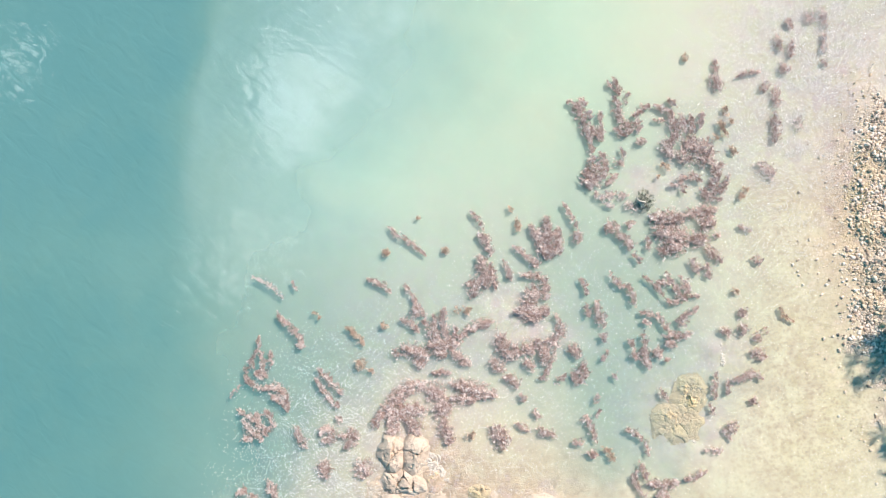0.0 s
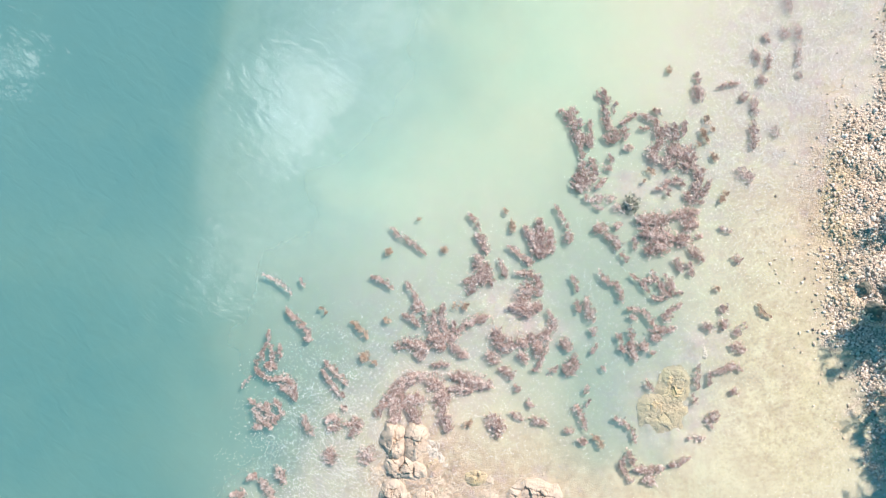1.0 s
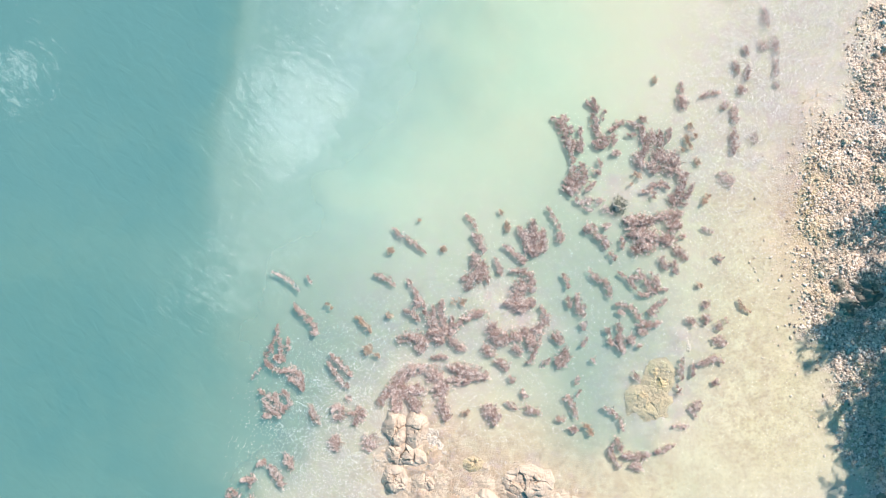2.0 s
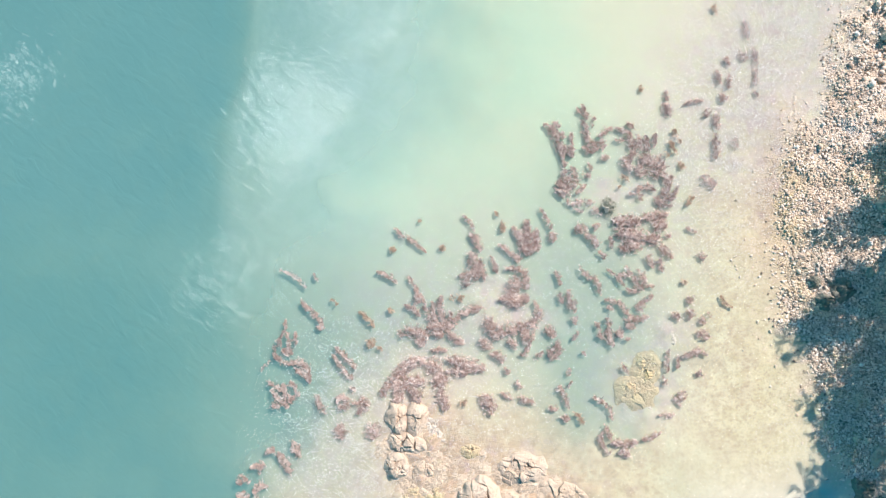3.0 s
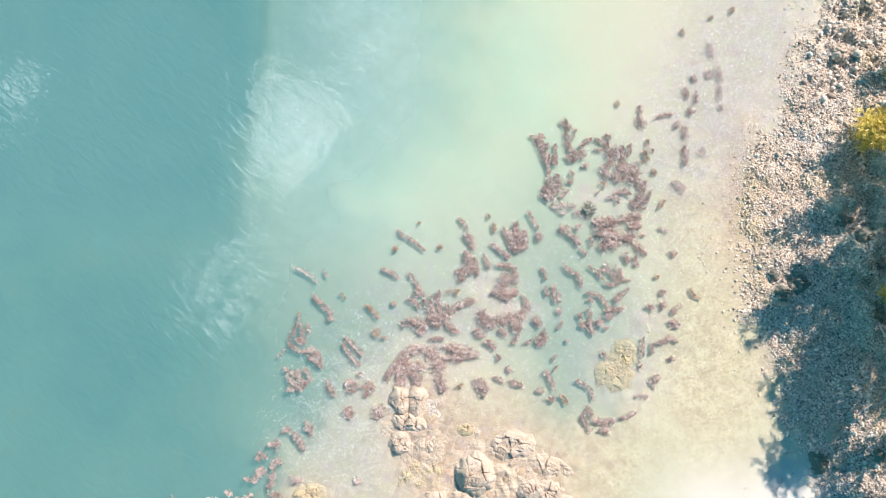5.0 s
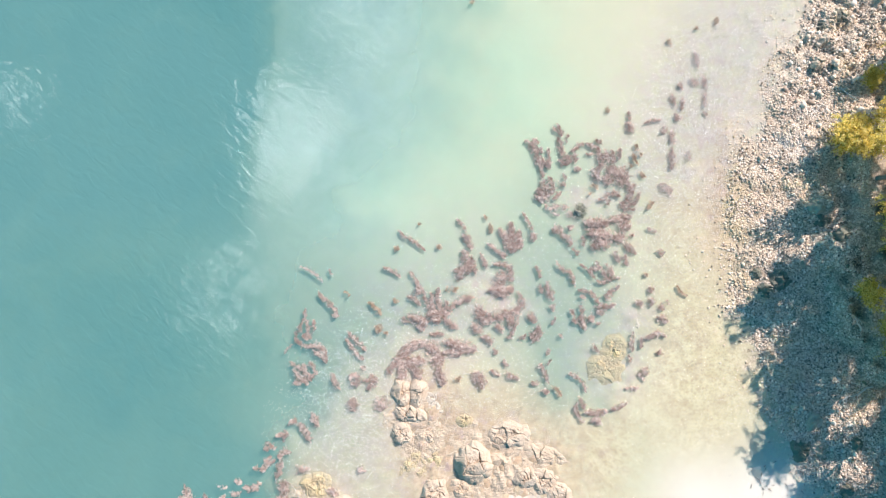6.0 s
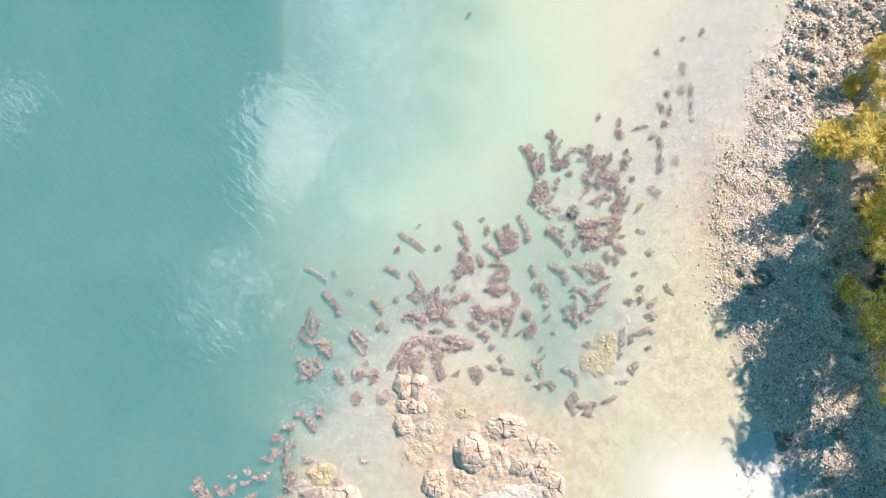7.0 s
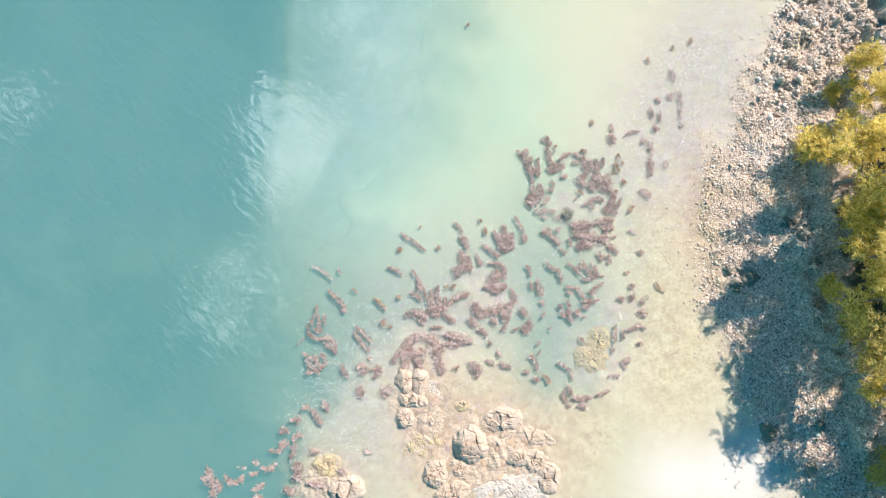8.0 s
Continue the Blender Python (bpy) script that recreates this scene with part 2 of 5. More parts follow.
OCHRE = rock_material("ochre_boulder", [(0.36, 0.27, 0.17), (0.52, 0.42, 0.26), (0.60, 0.51, 0.26)], (0.50, 0.40, 0.27))
TAN = rock_material("tan_rock_shelf", [(0.42, 0.32, 0.23), (0.55, 0.44, 0.33), (0.62, 0.52, 0.41)], (0.52, 0.42, 0.33))
CHALK = rock_material("chalky_rock", [(0.48, 0.42, 0.355), (0.58, 0.53, 0.46), (0.64, 0.59, 0.52)], (0.58, 0.51, 0.43))
SILTY = rock_material("silt_covered_rock", [(0.50, 0.43, 0.37), (0.58, 0.52, 0.44), (0.64, 0.58, 0.50)], (0.56, 0.49, 0.43))
ALGAE = rock_material("dark_algae_rock", [(0.11, 0.11, 0.085), (0.19, 0.19, 0.15), (0.30, 0.28, 0.23)], (0.22, 0.19, 0.16))
STONE = stone_material()
LEAF = leaf_material("golden_leaf", (0.34, 0.27, 0.06), (0.93, 0.74, 0.16), (1.0, 0.90, 0.40))
OLIVE = leaf_material("olive_leaf", (0.22, 0.19, 0.06), (0.66, 0.53, 0.15), (0.92, 0.75, 0.24))
BARK = bark_material("grey_bark", (0.16, 0.13, 0.11), (0.34, 0.30, 0.26))
DEAD = bark_material("bleached_wood", (0.50, 0.46, 0.42), (0.74, 0.71, 0.67))
FLECK = fleck_material()


# ---- the lake bed, the beach and the land: one sheet ----
SOUNDINGS = [  # place and how far the milky water hides the bed there
    (-13.5, 6.6, 0.99), (-8.5, 2.7, 0.985), (-7, 6.6, 0.69), (-3.7, 5.6, 0.54),
    (1.2, 6.5, 0.3), (4.1, 6.9, 0.2), (8, 7.3, 0.1), (1.2, 2.6, 0.28),
    (-1.7, 2.6, 0.33), (-5.6, -0.2, 0.56), (-9.4, -1.2, 0.87), (-12.2, -5, 0.95),
    (-8.3, -6.1, 0.75), (-5.5, -4, 0.58), (-2.7, -2.3, 0.51), (-0.2, -1.2, 0.43),
    (4, -0.2, 0.43), (6.9, 2.6, 0.35), (4.9, -3.1, 0.49), (7.8, -1.6, 0.4),
    (-3.6, -6.8, 0.33), (-4.2, -10.0, 0.30), (-0.8, -7.2, 0.13), (2.1, -6.5, 0.19), (4.9, -5.3, 0.5),
    (7.4, -3.9, 0.45), (10.6, -1.2, 0.12), (11.8, 5.5, 0.22), (-11.4, -10.3, 0.88),
    (6.5, -11.1, 0.15), (1.9, -11.3, 0.06), (10.5, -10.6, 0.05), (12.1, -6.1, 0.1),
]
SHORE_Y = [-60, -12.9, -10.7, -8.4, -6.2, -3.3, -0.6, 3.8, 6.9, 12.9, 60]
SHORE_X = [30, 17.6, 16.2, 15.4, 15.0, 13.6, 13.4, 14.2, 15.9, 18.9, 34]


def past_shelf(x, y):
    """How far, eastwards, a place lies from the edge where the bed drops off into the deep."""
    return x + 9.1 - 1.25 * smooth_step(3.0, 9.5, y) - 0.13 * waves(x, y, 3.0, 8)


def hidden(x, y):
    """The share of the bed that the water hides, by its depth."""
    x2, y2 = x + waves(x, y, 4.5, 3) * 0.35, y + waves(x, y, 4.5, 4) * 0.35
    top = np.zeros(np.shape(x))
    under = np.full(np.shape(x), 1e-12)
    for sx, sy, share in SOUNDINGS:
        w = np.exp(-((x2 - sx) ** 2 + (y2 - sy) ** 2) / (2 * 1.7**2)) + 0.004 * np.exp(-((x2 - sx) ** 2 + (y2 - sy) ** 2) / (2 * 4.5**2)) + 1e-9 / (1 + (x2 - sx) ** 2 + (y2 - sy) ** 2)
        top, under = top + w * share, under + w
    share = top / under
    shelf = past_shelf(x, y)
    drop = (1 - smooth_step(-0.45, 0.6, shelf)) * smooth_step(-0.5, 4.0, y)
    share = share + (0.985 - share) * drop
    inner = smooth_step(-1.6, 1.6, shelf) * smooth_step(-6.0, 4.5, y)
    share = np.where(x < 0, share - inner * np.clip(share - 0.62, 0, 1), share)
    even = 0.78 - 0.55 * smooth_step(-7.5, 4.5, x - 0.22 * (y - 6) + 0.5 * waves(x, y, 6.0, 14))
    share = share + (even - share) * smooth_step(-0.45, 0.6, shelf) * smooth_step(1.5, 5.5, y) * (1 - smooth_step(2.0, 5.0, x))
    share = share * (1 - 0.20 * np.exp(-(((x - 0.0) / 6.0) ** 2 + ((y + 1.2) / 4.2) ** 2)))
    return np.clip(share, 0.0, 0.99)


def inland(x, y):
    return x - np.interp(y, SHORE_Y, SHORE_X) + 0.35 * waves(x, y, 3.2, 6) * (np.abs(y) < 20)


def ledges(x, y):
    """Where flat rock comes close under the surface."""
    return np.clip(blob(x, y, 2.4, -10.9, 3.6, 2.2) + blob(x, y, -1.3, -8.2, 1.2, 1.8) + 0.8 * blob(x, y, -5.7, -11.9, 1.5, 1.2) + 0.6 * blob(x, y, 2.2, -2.1, 1.1, 0.7) + 0.6 * blob(x, y, 2.9, -3.1, 1.4, 0.5) + 0.4 * blob(x, y, 7.0, 2.0, 1.5, 0.9) + 0.6 * blob(x, y, 7.7, -5.7, 1.3, 1.4) + 0.4 * blob(x, y, 9.2, -3.6, 1.0, 0.9), 0, 1)


def relief(x, y):
    """The height of the ground."""
    x, y = np.asarray(x, float), np.asarray(y, float)
    d = inland(x, y)
    close = np.exp(-(np.clip(np.abs(x) - 27, 0, None) + np.clip(np.abs(y) - 17, 0, None)) / 2.0)
    wet = -0.17 * np.log(1 - np.minimum(hidden(x, y), 0.9)) * smooth_step(0.0, 2.2, -d)
    rise = 0.10 * np.clip(d, 0, 7) + 0.75 * smooth_step(4.6, 5.6, d + 0.5 * close * waves(x, y, 2.4, 9)) + 0.05 * np.clip(d - 6, 0, 60)
    rough = (0.05 + 0.08 * smooth_step(6.0, 9.0, y)) * waves(x, y, 1.3, 11, 4) * smooth_step(-1.0, 1.5, d) * close
    ledge = ledges(x, y)
    wet = wet * (1 - 0.8 * ledge) + ledge * (0.10 - 0.13 * np.abs(waves(x, y, 1.5, 13)))
    return -wet + rise + rough - 0.05 * (1 - smooth_step(-1.5, 0.3, d))


def axis(low, high, step):
    """Close steps over the part that is seen, and ever wider ones out to the horizon."""
    far = np.array([0.8, 2, 4, 8, 16, 40, 120, 400, 1500])
    return np.concatenate([low - far[::-1], np.arange(low, high + step / 2, step), high + far])


def sheet(xs, ys, height):
    x, y = np.meshgrid(xs, ys)
    z = height(x, y)
    nx, ny = len(xs), len(ys)
    i = (np.arange(ny - 1)[:, None] * nx + np.arange(nx - 1)[None]).ravel()
    return x, y, np.stack([x, y, z], -1).reshape(-1, 3), np.stack([i, i + 1, i + nx + 1, i + nx], -1)


def blob(x, y, cx, cy, rx, ry):
    return np.exp(-(((x - cx) / rx) ** 2 + ((y - cy) / ry) ** 2))


gx, gy, verts, faces = sheet(axis(-26, 27, 0.16), axis(-17, 17, 0.16), relief)
d = inland(gx, gy)
zones = {
    "land": smooth_step(-0.8, 0.8, d + 0.5 * waves(gx, gy, 1.1, 21)),
    "mauve": np.clip(blob(gx, gy, 13.0, 6.5, 3.2, 4.5) + 0.7 * blob(gx, gy, 16.0, 11, 3, 3) + 0.7 * blob(gx, gy, 7.7, -5.7, 2.2, 2.0) + 0.8 * blob(gx, gy, 2.2, -2.1, 1.1, 0.7) + 0.8 * blob(gx, gy, 2.9, -3.1, 1.4, 0.5) + 0.7 * blob(gx, gy, 7.0, 2.2, 1.3, 0.7) + 0.6 * blob(gx, gy, 9.2, -3.6, 1.0, 0.9) + 0.6 * blob(gx, gy, -4, -8.5, 3.2, 3.5) + 0.5 * blob(gx, gy, -1, -4, 3, 2) + 0.35 * blob(gx, gy, 1.5, -2.0, 6.5, 3.5) + 0.4 * blob(gx, gy, 9.5, 3.0, 2.5, 4.0), 0, 1) * (d < 1),
    "ochre": np.clip(1.2 * blob(gx, gy, 2.0, -10.3, 4.6, 3.2) + blob(gx, gy, -0.8, -7.6, 1.3, 1.6) + blob(gx, gy, 13.5, 2.0, 1.1, 3.4) + blob(gx, gy, -6, -11.6, 1.6, 1.4), 0, 1),
    "sulphur": np.clip(blob(gx, gy, 3.0, 7.5, 5.2, 7.5) + 0.8 * blob(gx, gy, -3.0, 2.2, 3.4, 2.8) + 0.9 * blob(gx, gy, 8, -9.7, 2.2, 2.5) + 0.4 * blob(gx, gy, 11, -1, 2, 3), 0, 1),
    "dark_bank": smooth_step(6.2, 7.4, d + 0.6 * waves(gx, gy, 1.8, 23)) * (1 - smooth_step(8.0, 11.0, gy)),
    "chalk": np.clip(0.9 * blob(gx, gy, 11.6, -12.0, 2.0, 1.9) + 1.1 * blob(gx, gy, 15.0, -11.8, 1.9, 2.0) + 0.8 * blob(gx, gy, 17.0, 4.6, 0.9, 0.7) + 0.7 * blob(gx, gy, 18.0, 6.2, 0.7, 0.6), 0, 1),
    "spots": np.clip(1.2 * blob(gx, gy, -3.6, -10.0, 2.4, 2.8) + 1.1 * blob(gx, gy, 8.2, -10.0, 1.9, 2.4) + 0.9 * blob(gx, gy, 12.3, -5.5, 2.2, 4.5) + 0.5 * blob(gx, gy, 10.8, 0.5, 1.6, 3.0), 0, 1),
    "cream": np.clip(blob(gx, gy, 12.0, -5.5, 3.6, 5.5) + 0.75 * blob(gx, gy, 7.4, -10.0, 1.5, 2.4) + 0.5 * blob(gx, gy, 3, -7.5, 3, 1.6) + 0.7 * blob(gx, gy, 11.5, 1.5, 2.0, 2.5), 0, 1),
}
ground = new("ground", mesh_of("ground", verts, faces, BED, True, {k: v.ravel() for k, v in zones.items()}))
tagged(ground, "cream silt lake bed rising to a pale gravel beach and bank", "ground", kind="structure")

# ---- the water ----
wx, wy, verts, faces = sheet(axis(-26, 22, 0.2), axis(-17, 17, 0.2), lambda x, y: 0.0 * x)
keep = inland(wx, wy).ravel()[faces].min(1) < 2.5
murk = hidden(wx, wy) * (1 - 0.7 * ledges(wx, wy)) * smooth_step(0.0, 2.2, -inland(wx, wy))
silt = 1 - smooth_step(0.12, 0.5, murk)
milk = (0.30 * smooth_step(-0.4, 0.6, past_shelf(wx, wy)) + 0.70 * smooth_step(0.0, 5.5, past_shelf(wx, wy))) * smooth_step(-4.0, 3.0, wy) * (1 - smooth_step(-2.0, 3.5, wx))
murk = np.maximum(murk, 0.11 * smooth_step(0.5, 1.5, -inland(wx, wy)))
water = new("water", mesh_of("water", verts, faces[keep], water_material(), True, {"murk": murk.ravel(), "silt": silt.ravel(), "milk": milk.ravel()}))
water.visible_shadow = False
tagged(water, "milky turquoise lake water with faint mirrored clouds", "water", kind="structure")


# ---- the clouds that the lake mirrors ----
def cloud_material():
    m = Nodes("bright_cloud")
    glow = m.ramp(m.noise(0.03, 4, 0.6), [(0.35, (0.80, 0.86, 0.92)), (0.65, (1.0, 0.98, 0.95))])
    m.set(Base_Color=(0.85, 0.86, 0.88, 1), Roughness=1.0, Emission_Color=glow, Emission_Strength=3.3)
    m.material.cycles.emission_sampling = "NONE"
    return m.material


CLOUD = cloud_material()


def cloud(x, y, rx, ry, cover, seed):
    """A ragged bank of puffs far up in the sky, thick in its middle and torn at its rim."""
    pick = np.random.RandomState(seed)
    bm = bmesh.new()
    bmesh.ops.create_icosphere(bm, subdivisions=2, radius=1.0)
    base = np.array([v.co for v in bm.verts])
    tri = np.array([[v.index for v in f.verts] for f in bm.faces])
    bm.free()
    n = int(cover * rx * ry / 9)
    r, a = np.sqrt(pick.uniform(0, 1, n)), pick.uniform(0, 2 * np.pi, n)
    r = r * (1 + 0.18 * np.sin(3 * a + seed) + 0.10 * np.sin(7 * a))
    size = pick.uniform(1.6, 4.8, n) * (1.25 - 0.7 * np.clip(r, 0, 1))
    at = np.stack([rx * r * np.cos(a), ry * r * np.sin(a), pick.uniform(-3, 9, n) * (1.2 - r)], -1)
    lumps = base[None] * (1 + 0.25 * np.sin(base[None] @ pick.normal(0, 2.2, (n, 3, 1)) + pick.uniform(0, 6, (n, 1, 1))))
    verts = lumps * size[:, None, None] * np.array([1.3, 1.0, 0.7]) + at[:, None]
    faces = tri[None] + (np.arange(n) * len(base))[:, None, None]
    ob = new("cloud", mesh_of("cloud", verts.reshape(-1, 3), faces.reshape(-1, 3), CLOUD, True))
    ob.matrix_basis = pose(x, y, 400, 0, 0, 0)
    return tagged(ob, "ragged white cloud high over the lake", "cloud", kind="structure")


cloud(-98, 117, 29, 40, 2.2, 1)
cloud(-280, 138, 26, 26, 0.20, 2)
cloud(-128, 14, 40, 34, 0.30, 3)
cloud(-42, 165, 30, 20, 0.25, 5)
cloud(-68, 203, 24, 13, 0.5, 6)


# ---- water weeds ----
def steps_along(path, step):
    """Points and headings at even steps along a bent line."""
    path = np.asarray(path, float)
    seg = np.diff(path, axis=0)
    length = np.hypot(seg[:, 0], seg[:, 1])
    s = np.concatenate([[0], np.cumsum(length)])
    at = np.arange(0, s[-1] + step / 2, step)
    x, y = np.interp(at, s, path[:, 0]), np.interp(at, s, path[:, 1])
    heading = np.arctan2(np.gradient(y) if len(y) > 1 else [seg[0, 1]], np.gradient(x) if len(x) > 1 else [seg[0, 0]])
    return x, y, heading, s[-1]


def frond(path, width, pick, low, high, density):
    """One frond of weed: plumes of small leaves that lean off a bent line, highest along it and ragged at the rim."""
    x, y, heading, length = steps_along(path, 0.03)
    n = max(10, int(2 * width * (length + 1.2 * width) * density))
    i = pick.randint(0, len(x), n)
    end = i / max(1, len(x) - 1)
    taper = 0.45 + 0.55 * smooth_step(0.0, 0.35, end) * smooth_step(1.05, 0.75, end) if length > 3 * width else np.ones(n)
    side = np.clip(pick.normal(0, 0.62, n), -1.45, 1.45)
    off, along = side * width * taper * 0.92, pick.normal(0, 0.35, n) * width
    tx, ty = x[i] - np.sin(heading[i]) * off + np.cos(heading[i]) * along, y[i] + np.cos(heading[i]) * off + np.sin(heading[i]) * along
    kept = waves(tx, ty, 0.30, 50) > -0.75
    tx, ty, i, side = tx[kept], ty[kept], i[kept], side[kept]
    n = len(tx)
    turn = heading[i] + np.pi - side * 0.8 + pick.normal(0, 0.4, n)
    long = pick.uniform(0.08, 0.17, n) * min(1.0, 0.4 + 4 * width)
    tx, ty = tx - 0.55 * long * np.cos(turn), ty - 0.55 * long * np.sin(turn)
    crown = min(high, 0.02 + 0.4 * width)
    base = low + crown * np.clip(1 - side**2, 0.15, 1) * pick.uniform(0.45, 1.0, n)
    lift, bend = pick.uniform(-0.05, 0.3, n), pick.normal(0, 0.5, n)
    pairs = 5
    corners = []
    for k in range(pairs):
        u = (k + 0.5) / pairs
        for hand in (-1, 1):
            way = turn + bend * u
            cx, cy = tx + np.cos(way) * long * u, ty + np.sin(way) * long * u
            cz = base + np.sin(lift) * long * u
            leaf = way + hand * pick.uniform(0.4, 1.2, n)
            size = pick.uniform(0.032, 0.058, n) * (1.15 - 0.4 * u)
            wide = size * pick.uniform(0.18, 0.32, n)
            up = pick.uniform(-0.4, 1.0, n)
            dx, dy, dz = np.cos(leaf) * np.cos(up), np.sin(leaf) * np.cos(up), np.sin(up)
            nx, ny, nz = -np.sin(leaf), np.cos(leaf), pick.uniform(-0.9, 0.9, n)
            p0 = np.stack([cx, cy, cz], -1)
            half = p0 + np.stack([dx, dy, dz], -1) * size[:, None] * 0.5
            out = np.stack([nx, ny, nz], -1) * wide[:, None]
            tip = p0 + np.stack([dx, dy, dz], -1) * size[:, None]
            corners.append(np.stack([p0, half - out, tip, half + out], 1))
    verts = np.concatenate(corners).reshape(-1, 3)
    return verts, np.arange(len(verts)).reshape(-1, 4)


def stem_mesh(path, radius, z):
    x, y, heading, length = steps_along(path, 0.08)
    n, ring = len(x), 5
    verts = []
    for k in range(n):
        r = radius * (0.35 + 0.65 * math.sin(math.pi * min(1.0, (k + 1) / (n + 1))))
        for c in range(ring):
            a = 2 * math.pi * c / ring
            off = r * math.cos(a)
            verts.append((x[k] - math.sin(heading[k]) * off, y[k] + math.cos(heading[k]) * off, z + r * math.sin(a) + 0.015 * math.sin(3.1 * k)))
    faces = [(k * ring + c, k * ring + (c + 1) % ring, (k + 1) * ring + (c + 1) % ring, (k + 1) * ring + c) for k in range(n - 1) for c in range(ring)]
    return verts, faces


FEATHERY = ("mauve-brown feathery water weed trailing at the lake's surface", -0.02, 0.09, 430, WEED)
BUSHY = ("bushy mauve water weed with branching fronds above milky water", -0.02, 0.12, 430, WEED)
MATTED = ("dense matted pink-brown water weed covering the shallow water", -0.02, 0.12, 450, WEED)
LOOPED = ("curled mauve water weed in looping strands on the water", -0.02, 0.10, 430, WEED)
SMALL = ("small rust-tinged sprig of water weed floating alone", -0.01, 0.08, 400, RUSTY)
ALGAL = ("dark green tuft of algae among mauve water weeds", -0.01, 0.10, 260, MOSSY)
FAINT = ("pale hazy water weed just under the milky surface", -0.03, 0.04, 320, PALE_WEED)
weed_count = 0


def weed(sort, fronds):
    global weed_count
    weed_count += 1
    pick = np.random.RandomState(100 + weed_count)
    label, low, high, density, material = sort
    cx, cy = fronds[0][0][0]
    ob = thing("water_weed", (cx, cy, 0), label, "water weed", "water weeds in the shallows")
    for path, width in fronds:
        local = [(x - cx, y - cy) for x, y in path]
        moved = np.asarray(path, float)
        verts, faces = frond(moved, width, pick, low, high, density)
        verts = verts - np.array([cx, cy, 0])
        blade = tagged(part("frond", mesh_of("frond", verts, faces, material), ob), kind="stuff")
        verts, faces = stem_mesh(local, min(0.022, width * 0.12), low)
        if faces:
            part("stem", mesh_of("stem", verts, faces, STEM, True), blade)
    return ob


weed(FAINT, [([(-6.55, -1.02), (-6.22, -1.12), (-5.83, -1.37), (-5.54, -1.71)], 0.10)])
weed(FAINT, [([(-5.22, -1.14), (-5.07, -1.43)], 0.08)])
weed(SMALL, [([(-4.53, -2.17), (-4.26, -2.38)], 0.07)])
weed(FEATHERY, [([(-5.69, -2.24), (-5.44, -2.55), (-5.12, -2.79), (-4.86, -3.17)], 0.13), ([(-5.02, -3.19), (-4.86, -3.31)], 0.15)])
weed(LOOPED, [([(-6.34, -3.04), (-6.35, -3.38)], 0.08), ([(-6.39, -3.45), (-6.58, -3.83), (-6.76, -4.11), (-6.80, -4.36), (-6.57, -4.58), (-6.32, -4.72), (-6.00, -4.77)], 0.10), ([(-6.29, -3.49), (-6.16, -3.83), (-6.19, -4.11), (-6.06, -4.36)], 0.10), ([(-6.54, -3.83), (-6.44, -4.17), (-6.25, -4.40)], 0.10), ([(-6.25, -4.11), (-6.09, -4.36)], 0.11), ([(-5.95, -3.55), (-5.89, -3.93)], 0.10)])
weed(LOOPED, [([(-6.13, -4.70), (-5.71, -4.66), (-5.42, -4.96), (-5.33, -5.38)], 0.15), ([(-5.90, -4.96), (-5.52, -5.19), (-5.36, -5.43)], 0.13)])
weed(FAINT, [([(-6.95, -4.62), (-7.20, -4.87), (-7.27, -5.05)], 0.08)])
weed(LOOPED, [([(-7.00, -5.43), (-6.75, -5.62), (-6.46, -5.80), (-6.23, -5.99), (-6.08, -6.27)], 0.13), ([(-6.88, -5.75), (-6.65, -6.05), (-6.36, -6.27), (-6.17, -6.46)], 0.13), ([(-6.09, -5.43), (-5.89, -5.75), (-5.78, -5.99)], 0.11), ([(-6.84, -6.37), (-6.55, -6.42)], 0.11), ([(-6.46, -5.49), (-6.27, -5.75)], 0.11), ([(-5.93, -5.94), (-6.08, -6.18)], 0.13)])
weed(FEATHERY, [([(-5.04, -6.03), (-4.94, -6.37), (-4.71, -6.65)], 0.15)])
weed(FEATHERY, [([(-4.29, -4.12), (-4.00, -4.40), (-3.71, -4.68), (-3.52, -4.91)], 0.13), ([(-4.38, -4.44), (-4.15, -4.78), (-3.90, -5.11), (-3.66, -5.34)], 0.11)])
weed(LOOPED, [([(-4.26, -6.24), (-4.09, -6.05), (-3.80, -6.13), (-3.90, -6.46), (-4.18, -6.46)], 0.15), ([(-3.61, -6.37), (-3.20, -6.18), (-3.01, -6.31), (-3.20, -6.55), (-3.46, -6.70)], 0.15), ([(-3.71, -5.71), (-3.52, -5.81)], 0.10)])
weed(SMALL, [([(-3.34, -2.70), (-3.05, -2.93), (-2.77, -3.27)], 0.10)])
weed(SMALL, [([(-3.01, -3.84), (-2.82, -4.03)], 0.15), ([(-2.63, -4.10), (-2.48, -4.16)], 0.08)])
weed(SMALL, [([(-2.18, -2.65), (-2.03, -2.65)], 0.10)])
weed(FEATHERY, [([(-1.91, 0.67), (-1.72, 0.43), (-1.34, 0.24), (-1.05, 0.01), (-0.73, -0.28)], 0.10)])
weed(SMALL, [([(-2.14, -0.16), (-1.91, -0.24)], 0.11)])
weed(SMALL, [([(-0.99, 0.99), (-0.93, 0.97)], 0.06)])
weed(SMALL, [([(-0.04, -0.05), (0.02, -0.21)], 0.10)])
weed(FEATHERY, [([(-2.62, -1.09), (-2.26, -1.23), (-1.91, -1.48)], 0.11)])
weed(FEATHERY, [([(0.83, 1.19), (1.11, 0.90), (1.26, 0.61)], 0.10), ([(1.11, 0.42), (1.37, 0.17), (1.49, -0.19)], 0.17)])
